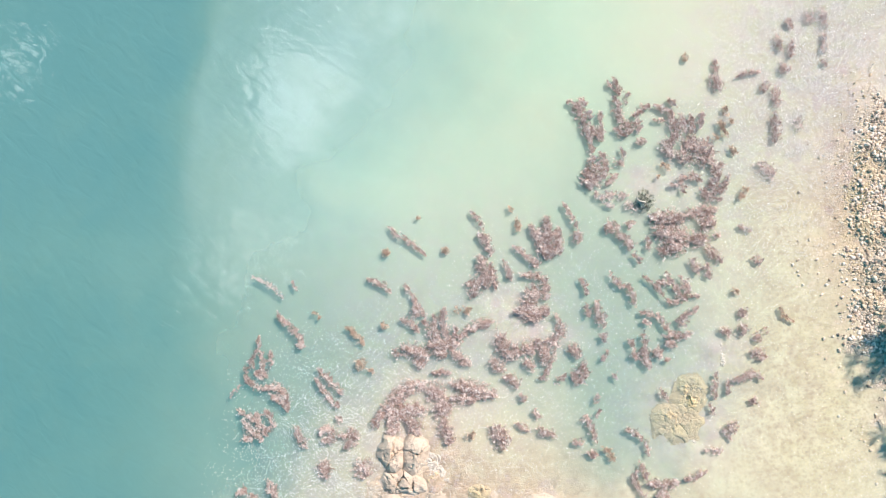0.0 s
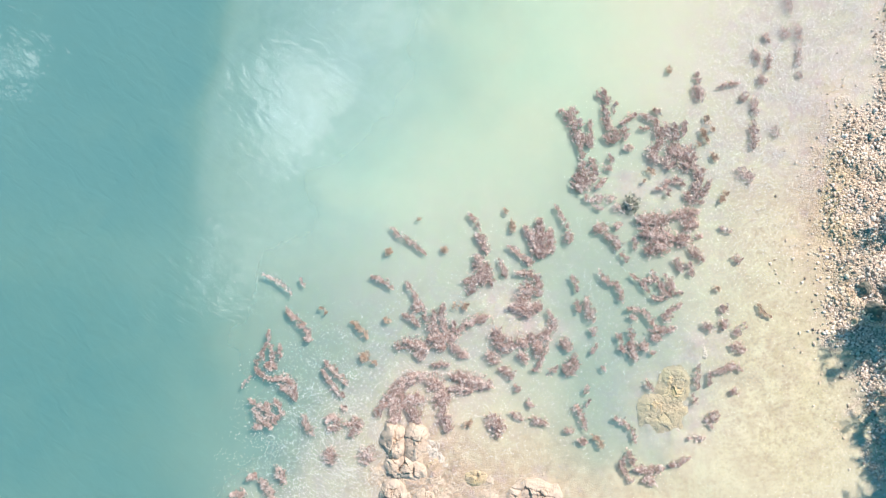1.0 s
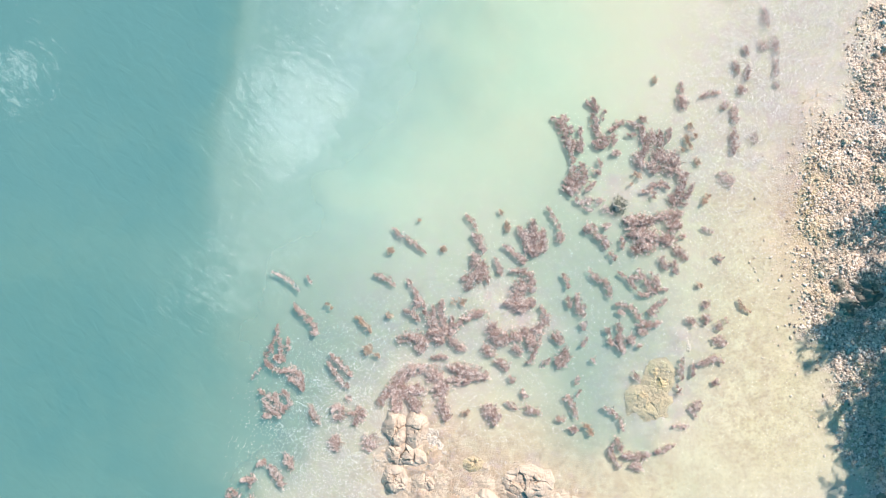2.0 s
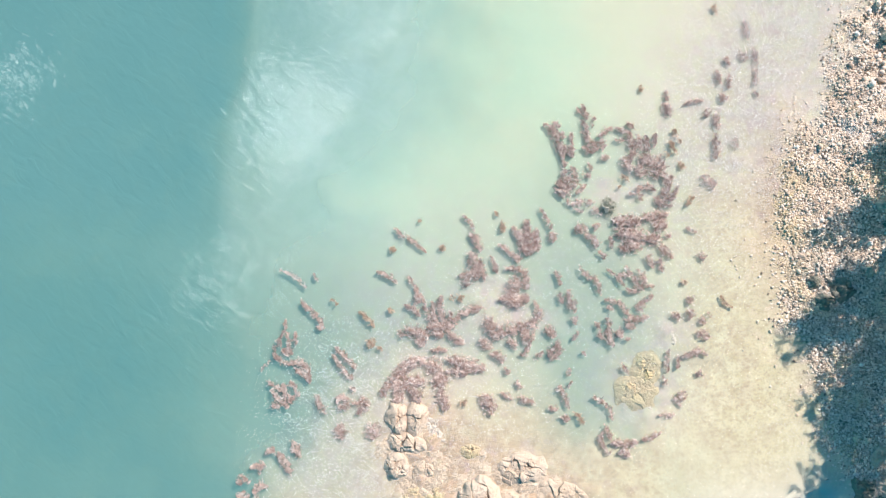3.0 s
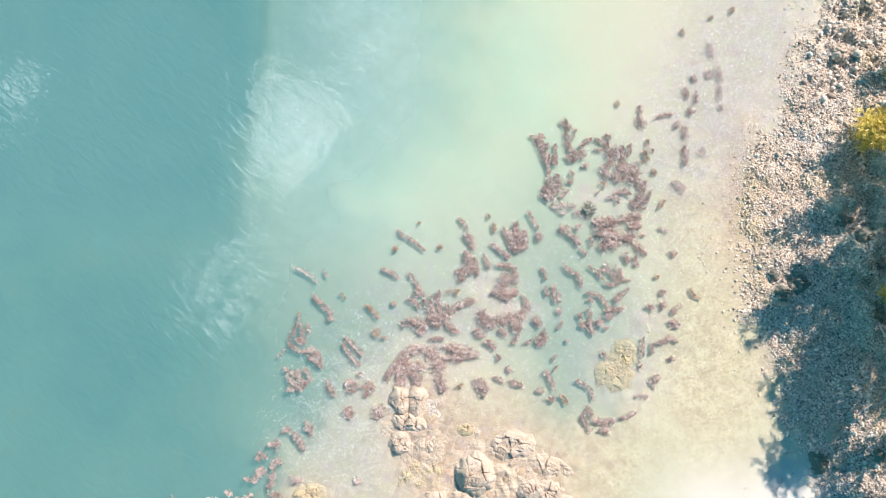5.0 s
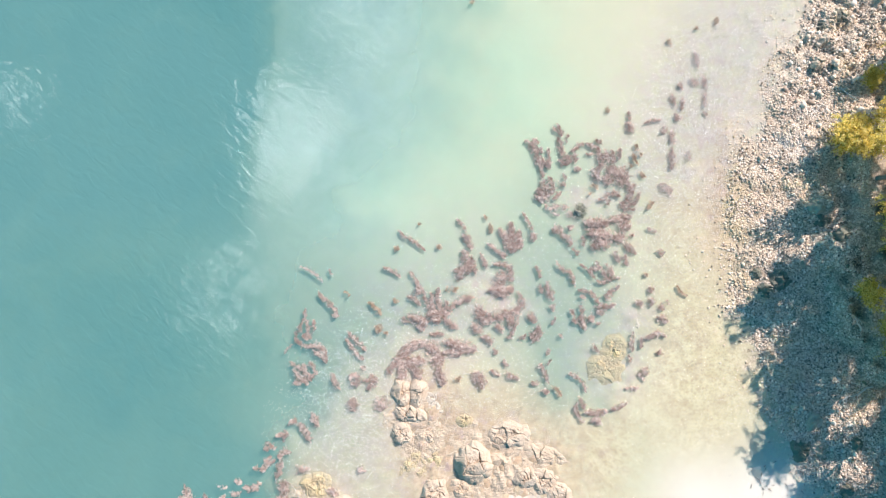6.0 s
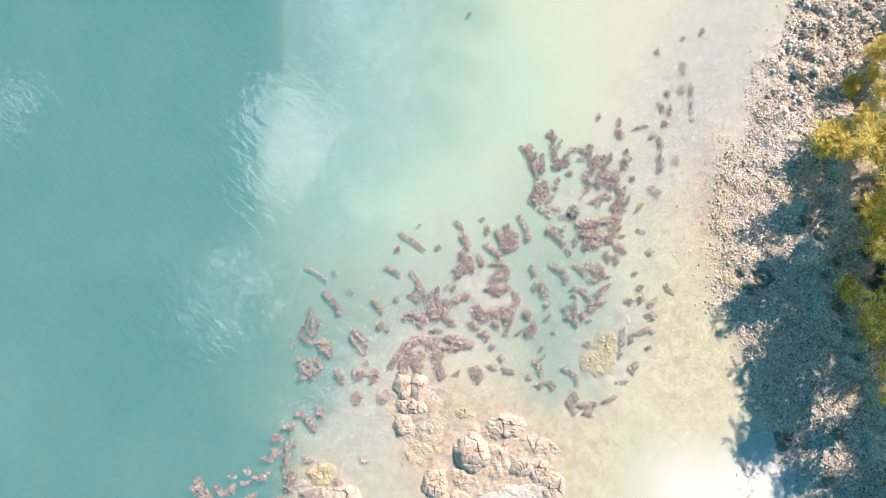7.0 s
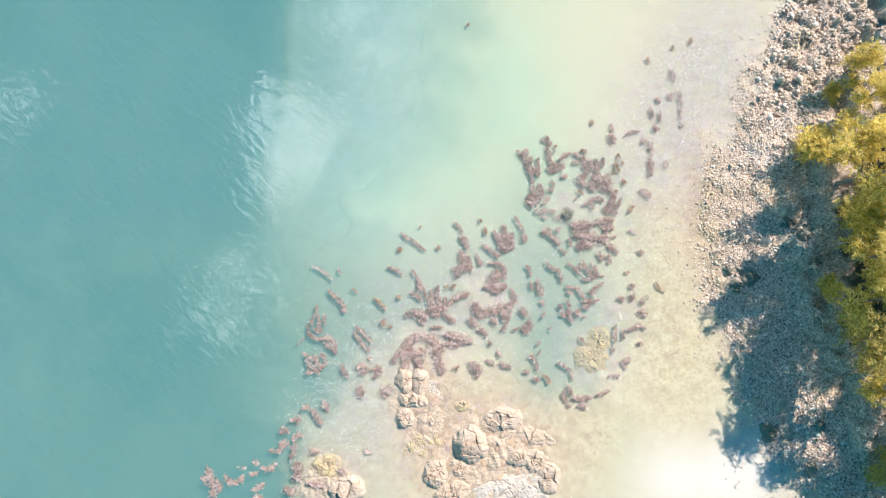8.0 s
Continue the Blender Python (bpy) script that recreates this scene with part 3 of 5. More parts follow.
weed(BUSHY, [([(1.14, -0.40), (1.33, -0.82), (1.36, -1.30)], 0.25), ([(1.48, -0.63), (1.67, -1.39)], 0.13), ([(1.04, -1.11), (0.91, -1.62)], 0.19), ([(0.68, -1.20), (0.91, -1.30)], 0.11)])
weed(FEATHERY, [([(1.94, -0.48), (2.09, -0.83), (2.15, -1.11)], 0.11)])
weed(SMALL, [([(2.15, 1.32), (2.26, 1.09)], 0.06), ([(2.39, 0.93), (2.45, 0.55)], 0.11)])
weed(BUSHY, [([(3.40, 0.93), (3.43, 0.31), (3.47, -0.26)], 0.23), ([(2.87, 0.70), (3.15, 0.22), (3.33, -0.35)], 0.17), ([(3.82, 0.60), (3.81, -0.17)], 0.15), ([(3.15, 0.41), (3.72, 0.41)], 0.21), ([(3.24, -0.07), (3.71, -0.17)], 0.19)])
weed(FEATHERY, [([(3.98, 1.42), (4.20, 1.07), (4.39, 0.69)], 0.11), ([(4.43, 0.50), (4.46, 0.16)], 0.15)])
weed(FEATHERY, [([(2.25, 0.03), (2.52, -0.16), (2.76, -0.39), (3.04, -0.60)], 0.11), ([(2.95, -0.45), (3.08, -0.64)], 0.15)])
weed(BUSHY, [([(2.51, -0.96), (2.94, -0.94), (3.32, -1.12), (3.38, -1.40)], 0.13), ([(2.75, -1.49), (3.13, -1.59)], 0.23), ([(3.32, -1.40), (3.37, -1.74)], 0.15), ([(2.36, -2.15), (2.74, -2.25), (3.12, -2.25)], 0.25), ([(2.65, -1.78), (2.84, -2.06)], 0.23), ([(3.22, -2.06), (3.37, -2.25)], 0.17), ([(2.83, -2.44), (3.02, -2.40)], 0.15)])
weed(BUSHY, [([(3.69, -2.35), (3.87, -2.73), (3.73, -3.06), (3.30, -3.20)], 0.15), ([(1.79, -3.00), (1.88, -3.38), (2.16, -3.70)], 0.25), ([(2.26, -3.29), (2.44, -3.70)], 0.17), ([(2.64, -3.38), (2.92, -3.48)], 0.21), ([(3.02, -3.10), (3.20, -3.48)], 0.15), ([(3.20, -3.67), (3.54, -3.63)], 0.25), ([(3.54, -3.29), (3.68, -3.20)], 0.13), ([(2.63, -3.85), (2.91, -4.04)], 0.15), ([(3.48, -3.85), (3.38, -4.23), (3.15, -4.45)], 0.11), ([(1.50, -3.85), (1.84, -4.13)], 0.17)])
weed(FEATHERY, [([(-1.40, -1.29), (-1.15, -1.67), (-1.00, -1.95)], 0.11), ([(-1.06, -2.05), (-0.87, -2.24)], 0.19), ([(-0.77, -2.33), (-0.68, -2.62)], 0.10)])
weed(FEATHERY, [([(-1.49, -2.43), (-1.19, -2.56), (-0.96, -2.86)], 0.13)])
weed(BUSHY, [([(-0.10, -2.11), (-0.11, -2.52), (-0.01, -3.00)], 0.15), ([(-0.43, -2.33), (-0.39, -2.81), (-0.30, -3.09)], 0.13), ([(-0.68, -2.71), (-0.49, -3.09)], 0.11), ([(-0.58, -3.28), (-0.11, -3.28), (0.37, -3.19)], 0.23), ([(0.40, -3.09), (0.75, -2.81), (1.13, -2.57), (1.51, -2.53)], 0.17), ([(0.27, -2.72), (0.33, -3.09)], 0.11), ([(-0.39, -3.56), (-0.02, -3.56)], 0.17), ([(0.17, -3.47), (0.46, -3.75), (0.65, -3.94)], 0.15), ([(0.55, -3.85), (0.78, -3.75)], 0.13)])
weed(BUSHY, [([(-1.44, -3.37), (-1.06, -3.50), (-0.68, -3.69)], 0.25), ([(-1.57, -3.65), (-1.78, -3.50)], 0.11), ([(-1.06, -3.84), (-0.77, -3.99)], 0.13)])
weed(SMALL, [([(0.37, -2.05), (0.41, -2.19)], 0.10), ([(0.68, -2.05), (0.75, -2.24)], 0.11)])
weed(MATTED, [([(-2.33, -5.72), (-1.91, -5.34), (-1.50, -4.87), (-1.15, -4.69), (-0.78, -4.60)], 0.25), ([(-1.91, -5.81), (-1.53, -5.49), (-1.16, -5.44), (-0.78, -5.49)], 0.25), ([(-1.91, -6.18), (-1.63, -6.00)], 0.19), ([(-1.25, -5.81), (-0.97, -6.18)], 0.21), ([(-2.33, -6.00), (-2.48, -5.81)], 0.13)])
weed(MATTED, [([(-0.59, -4.78), (-0.21, -4.97)], 0.27), ([(-0.40, -5.34), (0.07, -5.44)], 0.29), ([(-0.12, -5.81), (-0.03, -6.18), (0.07, -6.56)], 0.21), ([(0.26, -4.60), (0.64, -4.69), (1.11, -4.88), (1.58, -4.94)], 0.25), ([(0.17, -5.06), (0.92, -5.12)], 0.17), ([(-0.49, -4.22), (0.08, -4.22)], 0.10)])
weed(BUSHY, [([(1.63, -6.00), (1.76, -6.37), (1.95, -6.65)], 0.25)])
weed(SMALL, [([(0.73, -6.28), (0.88, -6.32)], 0.11)])
weed(FEATHERY, [([(1.97, -4.38), (2.28, -4.51), (2.34, -4.69)], 0.17), ([(2.47, -4.98), (2.58, -5.12)], 0.13)])
weed(FEATHERY, [([(4.18, -3.33), (4.42, -3.67)], 0.17), ([(4.52, -3.86), (4.61, -4.23), (4.41, -4.60)], 0.19), ([(3.95, -4.32), (3.66, -4.60)], 0.10), ([(4.32, -4.14), (4.23, -4.42)], 0.15)])
weed(FEATHERY, [([(4.55, -1.12), (4.68, -1.31), (4.70, -1.59)], 0.10), ([(4.68, -1.97), (4.78, -2.35)], 0.10)])
weed(FEATHERY, [([(5.02, -1.88), (5.11, -2.26), (5.25, -2.64)], 0.17), ([(5.28, -2.92), (5.24, -3.20)], 0.11), ([(5.37, -3.52), (5.18, -3.86)], 0.08)])
weed(BUSHY, [([(4.29, 4.94), (4.60, 4.55), (4.78, 4.06), (4.91, 3.57)], 0.17), ([(4.55, 5.03), (4.73, 4.84)], 0.15), ([(4.92, 4.64), (4.92, 4.35)], 0.11), ([(5.25, 4.54), (5.26, 4.06), (5.29, 3.61)], 0.11), ([(4.91, 4.06), (5.20, 3.67)], 0.13), ([(4.91, 3.48), (4.96, 3.19)], 0.10), ([(4.12, 4.90), (4.26, 4.98)], 0.06)])
weed(BUSHY, [([(4.96, 2.99), (5.08, 2.61), (4.98, 2.13)], 0.25), ([(5.28, 3.19), (5.41, 2.80), (5.37, 2.41)], 0.15), ([(4.60, 2.32), (4.89, 2.03)], 0.15), ([(5.46, 2.12), (5.75, 2.41)], 0.11), ([(5.07, 1.84), (5.01, 1.68)], 0.08), ([(4.70, 2.61), (4.83, 2.42)], 0.15)])
weed(BUSHY, [([(5.77, 5.71), (5.84, 5.41), (5.93, 5.12)], 0.13), ([(5.53, 5.57), (5.68, 5.42)], 0.08), ([(5.75, 5.03), (5.88, 4.63), (5.93, 4.25)], 0.15), ([(6.22, 5.22), (6.13, 4.83)], 0.08), ([(6.07, 4.24), (6.25, 3.86)], 0.19), ([(6.45, 4.24), (6.54, 3.95)], 0.15), ([(6.36, 4.44), (6.65, 4.63), (6.94, 4.86)], 0.11), ([(5.74, 4.00), (6.06, 3.76)], 0.11), ([(6.53, 3.56), (6.76, 3.60)], 0.13)])
weed(FEATHERY, [([(5.96, 3.34), (6.05, 3.03)], 0.08), ([(5.76, 2.89), (6.00, 2.79)], 0.10)])
weed(BUSHY, [([(7.13, 4.78), (7.47, 4.62), (7.70, 4.52)], 0.13), ([(7.55, 5.01), (7.80, 4.81)], 0.11), ([(7.08, 4.30), (7.41, 4.27)], 0.08), ([(7.69, 4.43), (7.78, 3.94), (7.67, 3.46)], 0.19), ([(7.98, 4.42), (8.10, 3.94)], 0.15), ([(8.31, 4.42), (8.35, 3.84)], 0.15), ([(8.71, 4.52), (8.64, 4.03)], 0.11), ([(7.39, 3.46), (7.67, 3.07)], 0.19), ([(7.95, 3.17), (8.20, 2.88)], 0.21), ([(8.35, 3.65), (8.53, 3.16)], 0.19), ([(8.72, 3.55), (8.96, 3.06)], 0.21), ([(8.96, 2.87), (9.18, 2.58), (9.13, 2.20)], 0.17), ([(8.52, 2.97), (8.80, 2.87)], 0.17), ([(9.28, 2.77), (9.18, 2.58)], 0.13), ([(8.06, 3.65), (8.28, 3.36)], 0.17)])
weed(FEATHERY, [([(7.61, 2.05), (7.88, 2.11), (8.03, 2.36), (8.32, 2.30)], 0.11), ([(8.06, 2.01), (8.02, 1.82)], 0.10), ([(8.32, 2.49), (8.60, 2.20)], 0.11), ([(8.69, 1.91), (8.81, 1.62)], 0.15), ([(8.98, 2.20), (9.06, 1.81), (8.87, 1.53)], 0.15)])
weed(FEATHERY, [([(9.55, 2.35), (9.45, 2.10), (9.25, 1.81)], 0.13), ([(9.25, 1.62), (9.19, 1.53)], 0.10)])
weed(SMALL, [([(7.32, 2.79), (7.56, 2.63)], 0.10), ([(7.14, 2.36), (7.21, 2.32)], 0.06)])
weed(FAINT, [([(5.17, 1.64), (5.64, 1.74), (6.12, 1.74)], 0.15), ([(5.35, 1.45), (5.64, 1.35)], 0.10), ([(6.11, 1.45), (6.40, 1.25)], 0.13)])
weed(MATTED, [([(6.96, 0.96), (7.43, 0.96), (7.91, 0.86)], 0.29), ([(7.05, 0.49), (7.61, 0.39), (8.08, 0.29)], 0.32), ([(7.51, 0.01), (7.89, -0.09)], 0.25), ([(8.10, 1.05), (8.58, 1.20), (9.05, 1.20)], 0.23), ([(8.57, 0.76), (8.99, 0.86)], 0.21), ([(8.27, 0.29), (8.74, 0.19)], 0.25), ([(8.83, -0.09), (9.07, -0.38)], 0.15), ([(7.22, -0.09), (7.41, -0.28)], 0.15), ([(6.76, 0.30), (6.81, -0.08)], 0.10), ([(8.73, -0.57), (8.81, -1.04)], 0.11), ([(9.11, -0.29), (9.20, -0.57)], 0.10), ([(8.26, -0.47), (8.44, -0.85)], 0.15), ([(9.03, 0.29), (9.16, 0.38)], 0.10)])
weed(BUSHY, [([(5.44, 0.69), (5.72, 0.59)], 0.19), ([(5.81, 0.40), (6.09, 0.20), (6.24, -0.08)], 0.17), ([(6.10, 0.68), (6.29, 0.78)], 0.11)])
weed(FEATHERY, [([(6.31, -0.31), (6.55, -0.43), (6.50, -0.56)], 0.08)])
weed(FEATHERY, [([(5.54, -0.93), (5.73, -1.22), (6.03, -1.37)], 0.11), ([(6.10, -1.32), (6.25, -1.60), (6.28, -1.98)], 0.13)])
weed(LOOPED, [([(6.64, -1.03), (6.92, -1.22), (7.10, -1.41), (7.34, -1.76), (7.56, -1.93)], 0.08), ([(7.40, -0.94), (7.54, -1.23), (7.76, -1.51), (8.04, -1.80)], 0.13), ([(7.87, -1.04), (8.05, -1.32), (8.14, -1.61)], 0.13), ([(7.11, -1.23), (7.48, -1.23)], 0.10), ([(7.66, -1.89), (7.85, -1.80)], 0.10), ([(8.23, -1.70), (8.47, -1.65)], 0.08)])
weed(LOOPED, [([(8.41, -2.08), (8.16, -2.21), (7.93, -2.36)], 0.10), ([(7.84, -2.40), (7.96, -2.64)], 0.17)])
weed(LOOPED, [([(6.52, -2.26), (6.80, -2.26), (7.08, -2.36), (7.32, -2.64), (7.51, -2.92)], 0.11), ([(6.61, -2.55), (6.80, -2.58)], 0.10), ([(7.35, -3.02), (7.73, -3.02), (8.11, -2.93)], 0.15), ([(7.35, -3.21), (7.63, -3.34)], 0.13)])
weed(BUSHY, [([(6.13, -3.11), (6.26, -3.39)], 0.10), ([(6.60, -2.96), (6.65, -3.30)], 0.11), ([(6.59, -3.39), (6.59, -3.77), (6.77, -4.05)], 0.17), ([(6.97, -3.49), (7.15, -3.67)], 0.17), ([(6.21, -3.58), (6.36, -3.77)], 0.11), ([(7.30, -3.77), (7.43, -3.81)], 0.08)])
weed(FEATHERY, [([(9.91, -2.12), (9.90, -2.37)], 0.13), ([(9.90, -2.65), (9.95, -2.93)], 0.15)])
weed(FEATHERY, [([(9.27, -2.80), (9.46, -2.99)], 0.13)])
weed(SMALL, [([(9.68, -1.61), (9.74, -1.46)], 0.10)])
weed(SMALL, [([(11.13, -2.09), (11.35, -2.41), (11.59, -2.56)], 0.08)])
weed(FAINT, [([(9.85, 0.66), (10.26, 0.51)], 0.11)])
weed(FEATHERY, [([(10.32, -2.93), (10.44, -3.21)], 0.13), ([(10.25, -3.50), (10.52, -3.72)], 0.17), ([(10.64, -2.80), (10.66, -2.90)], 0.11)])
weed(FEATHERY, [([(9.57, -4.52), (9.91, -4.39), (10.23, -4.24), (10.47, -4.43)], 0.13), ([(9.38, -4.52), (9.33, -4.99)], 0.10)])
weed(FEATHERY, [([(8.98, -4.28), (8.91, -4.71), (8.92, -5.08)], 0.10), ([(8.76, -5.32), (8.89, -5.60)], 0.10)])
weed(FEATHERY, [([(10.15, -5.08), (10.26, -5.27)], 0.13)])
weed(FEATHERY, [([(9.44, -5.91), (9.53, -6.14)], 0.17)])
weed(FAINT, [([(9.16, -6.10), (9.43, -6.47)], 0.11), ([(8.58, -6.80), (9.14, -6.80)], 0.11)])
weed(FEATHERY, [([(7.13, -4.80), (7.31, -5.08)], 0.10)])
weed(FEATHERY, [([(5.98, -6.10), (6.35, -6.28)], 0.11), ([(6.45, -6.38), (6.63, -6.65), (6.68, -6.93)], 0.10)])
weed(FEATHERY, [([(5.06, -4.98), (4.97, -5.20)], 0.08), ([(5.09, -5.45), (4.96, -5.69)], 0.06), ([(4.71, -5.76), (4.82, -6.10), (4.95, -6.47)], 0.11), ([(4.58, -5.82), (4.77, -5.63)], 0.10)])
weed(FEATHERY, [([(4.25, -6.50), (4.48, -6.56)], 0.11), ([(4.76, -6.84), (4.94, -6.93)], 0.13)])
weed(SMALL, [([(5.26, -6.74), (5.50, -7.06)], 0.13)])
weed(FEATHERY, [([(2.90, -5.50), (3.08, -5.72)], 0.11), ([(3.02, -6.09), (3.36, -6.24), (3.54, -6.28)], 0.15)])
weed(FEATHERY, [([(2.33, -5.94), (2.70, -6.13)], 0.10)])
weed(LOOPED, [([(6.37, -7.21), (6.52, -7.48), (6.61, -7.76)], 0.11), ([(6.29, -7.48), (6.18, -7.76), (6.36, -8.13)], 0.11), ([(6.70, -7.85), (7.16, -7.94), (7.63, -7.80)], 0.17), ([(6.97, -8.22), (7.34, -8.31)], 0.17), ([(7.82, -7.76), (8.19, -7.67), (8.57, -7.48)], 0.11), ([(6.41, -8.17), (6.54, -8.31)], 0.10)])
weed(FAINT, [([(5.54, -4.33), (5.67, -4.38)], 0.10)])
weed(SMALL, [([(8.12, 6.47), (8.27, 6.35)], 0.10)])
weed(FEATHERY, [([(9.17, 6.36), (9.22, 5.97)], 0.11), ([(9.16, 5.78), (9.28, 5.39)], 0.19)])
weed(FEATHERY, [([(9.92, 5.77), (10.31, 5.92), (10.69, 5.92)], 0.10)])
weed(FEATHERY, [([(10.87, 5.57), (10.81, 5.28)], 0.13), ([(11.21, 5.37), (11.23, 4.79)], 0.15), ([(11.17, 4.50), (11.19, 3.92), (11.14, 3.53)], 0.15)])
weed(FEATHERY, [([(11.66, 7.71), (11.82, 7.45)], 0.11), ([(11.30, 7.13), (11.42, 6.73)], 0.13), ([(11.81, 6.93), (11.76, 6.44)], 0.10), ([(11.46, 6.15), (11.59, 5.95)], 0.15)])
weed(FAINT, [([(12.38, 8.00), (12.46, 7.61)], 0.17), ([(12.86, 8.09), (12.93, 7.50)], 0.17), ([(12.92, 7.21), (12.87, 6.62)], 0.13), ([(12.80, 6.33), (12.93, 6.14)], 0.11)])
weed(SMALL, [([(9.48, 4.70), (9.55, 4.41)], 0.10), ([(9.31, 4.22), (9.49, 3.74)], 0.13), ([(9.11, 3.74), (9.20, 3.64)], 0.10)])
weed(SMALL, [([(9.71, 3.35), (9.76, 3.06)], 0.11), ([(9.69, 4.28), (9.71, 4.16)], 0.08)])
weed(FAINT, [([(10.61, 2.76), (10.88, 2.57), (11.07, 2.38)], 0.21), ([(11.88, 4.20), (12.06, 4.01)], 0.17)])
weed(SMALL, [([(9.91, 1.62), (10.15, 1.90)], 0.11)])
weed(FEATHERY, [([(10.39, -0.39), (10.52, -0.58)], 0.13)])
weed(FEATHERY, [([(-7.02, -8.16), (-6.74, -8.10)], 0.15), ([(-6.60, -8.25), (-6.31, -8.53), (-6.08, -8.95)], 0.17), ([(-5.97, -7.75), (-5.94, -7.95)], 0.09), ([(-5.97, -8.00), (-5.68, -8.26)], 0.17)])
weed(FEATHERY, [([(-7.59, -8.79), (-7.16, -8.66), (-7.30, -8.99)], 0.12)])
weed(LOOPED, [([(-8.01, -9.12), (-8.09, -9.48)], 0.12), ([(-8.01, -9.12), (-7.67, -9.35)], 0.12), ([(-7.49, -9.77), (-7.30, -9.49), (-7.01, -9.50)], 0.15), ([(-8.71, -10.22), (-8.14, -10.31), (-8.00, -10.04), (-7.72, -9.90)], 0.12), ([(-7.38, -9.91), (-7.43, -10.32), (-7.57, -10.65)], 0.15), ([(-8.14, -9.98), (-7.86, -9.76)], 0.12)])
weed(BUSHY, [([(-7.29, -10.87), (-7.14, -11.29)], 0.26), ([(-7.42, -11.56), (-7.14, -11.64)], 0.20), ([(-7.84, -12.10), (-7.41, -12.38)], 0.20)])
weed(FEATHERY, [([(-9.46, -10.79), (-9.18, -10.90)], 0.12), ([(-9.06, -11.07), (-8.70, -11.18), (-8.33, -10.91)], 0.15)])
weed(FAINT, [([(-10.25, -11.02), (-9.83, -11.11)], 0.12)])
weed(BUSHY, [([(-11.72, -11.08), (-11.60, -11.50), (-11.42, -11.96)], 0.23), ([(-11.94, -11.49), (-11.79, -11.69)], 0.15), ([(-11.23, -11.64), (-11.08, -12.13)], 0.17), ([(-11.50, -12.13), (-11.35, -12.40)], 0.17)])
weed(FEATHERY, [([(-10.87, -11.37), (-10.66, -11.78), (-10.24, -11.79), (-9.96, -11.44)], 0.15), ([(-9.54, -11.39), (-9.26, -11.34)], 0.12)])
weed(FEATHERY, [([(-9.47, -12.16), (-9.16, -12.00), (-8.88, -11.86)], 0.15), ([(-9.38, -12.49), (-8.96, -12.55)], 0.15)])
weed(FEATHERY, [([(-6.58, -10.25), (-6.16, -10.34)], 0.15)])
weed(FEATHERY, [([(-5.16, -11.23), (-4.88, -11.46)], 0.17)])
weed(FEATHERY, [([(-6.71, -11.84), (-6.29, -11.98), (-5.87, -12.05)], 0.15)])
weed(FAINT, [([(-3.81, -10.32), (-3.61, -10.38)], 0.17)])
weed(FEATHERY, [([(-4.17, -7.24), (-4.03, -7.58)], 0.23)])
weed(FEATHERY, [([(-2.88, -7.26), (-2.66, -7.60)], 0.26)])
weed(SMALL, [([(1.67, 11.94), (1.76, 11.91)], 0.09)])
weed(SMALL, [([(11.24, 9.92), (11.38, 9.70)], 0.09)])
weed(SMALL, [([(12.63, 10.53), (12.69, 10.49)], 0.09)])
weed(SMALL, [([(13.62, 10.95), (13.67, 10.76)], 0.12)])
weed(FAINT, [([(12.51, 9.31), (12.62, 8.59)], 0.15)])


# ---- boulders ----
def boulder(size, seed, cracks=0.10, cells=1.6, flat=0.6, detail=4):
    """A rounded rock, split by cracks, with an uneven face."""
    bm = bmesh.new()
    bmesh.ops.create_icosphere(bm, subdivisions=detail, radius=1.0)
    shift = Vector((seed * 7.3, seed * 3.1, seed * 1.7))
    pick = np.random.RandomState(int(seed) + 500)
    planes = [(Vector(pick.normal(0, 1, 3)).normalized(), pick.uniform(0.74, 0.98)) for _ in range(16)]
    for v in bm.verts:
        p = v.co.copy()
        warp = p + 0.15 * noise.noise_vector(p * 1.7 + shift)
        dist, near = noise.voronoi(warp * cells + shift)
        groove = max(0.0, 1 - (dist[1] - dist[0]) / 0.09)
        block = math.sin(near[0].x * 12.9 + near[0].y * 78.2 + near[0].z * 37.7)
        bent = (p + 0.12 * noise.noise_vector(p * 2.3 + shift)).normalized()
        hull = min([1.12] + [far / bent.dot(n) for n, far in planes if bent.dot(n) > 0.3])
        ridge = abs(noise.noise(p * 3.2 + shift)) * 0.12 + abs(noise.noise(p * 7.5 + shift)) * 0.06
        lump = 0.12 * noise.noise(p * 1.1 + shift) + 0.02 * noise.noise(p * 16 + shift)
        v.co = p * (hull + lump - ridge + 0.06 * block - cracks * groove)
        v.co.x, v.co.y, v.co.z = v.co.x * size[0], v.co.y * size[1], max(-0.55, v.co.z) * size[2]
    me = bpy.data.meshes.new("boulder")
    bm.to_mesh(me)
    bm.free()
    me.polygons.foreach_set("use_smooth", [True] * len(me.polygons))
    return me


def near_far(x, y, seeds):
    """The distances to the nearest and the second nearest seed, and which is nearest."""
    d = np.stack([np.hypot(x - a, y - b) for a, b in seeds])
    order = np.argsort(d, axis=0)
    first = np.take_along_axis(d, order[:1], 0)[0]
    return first, np.take_along_axis(d, order[1:2], 0)[0], order[0]


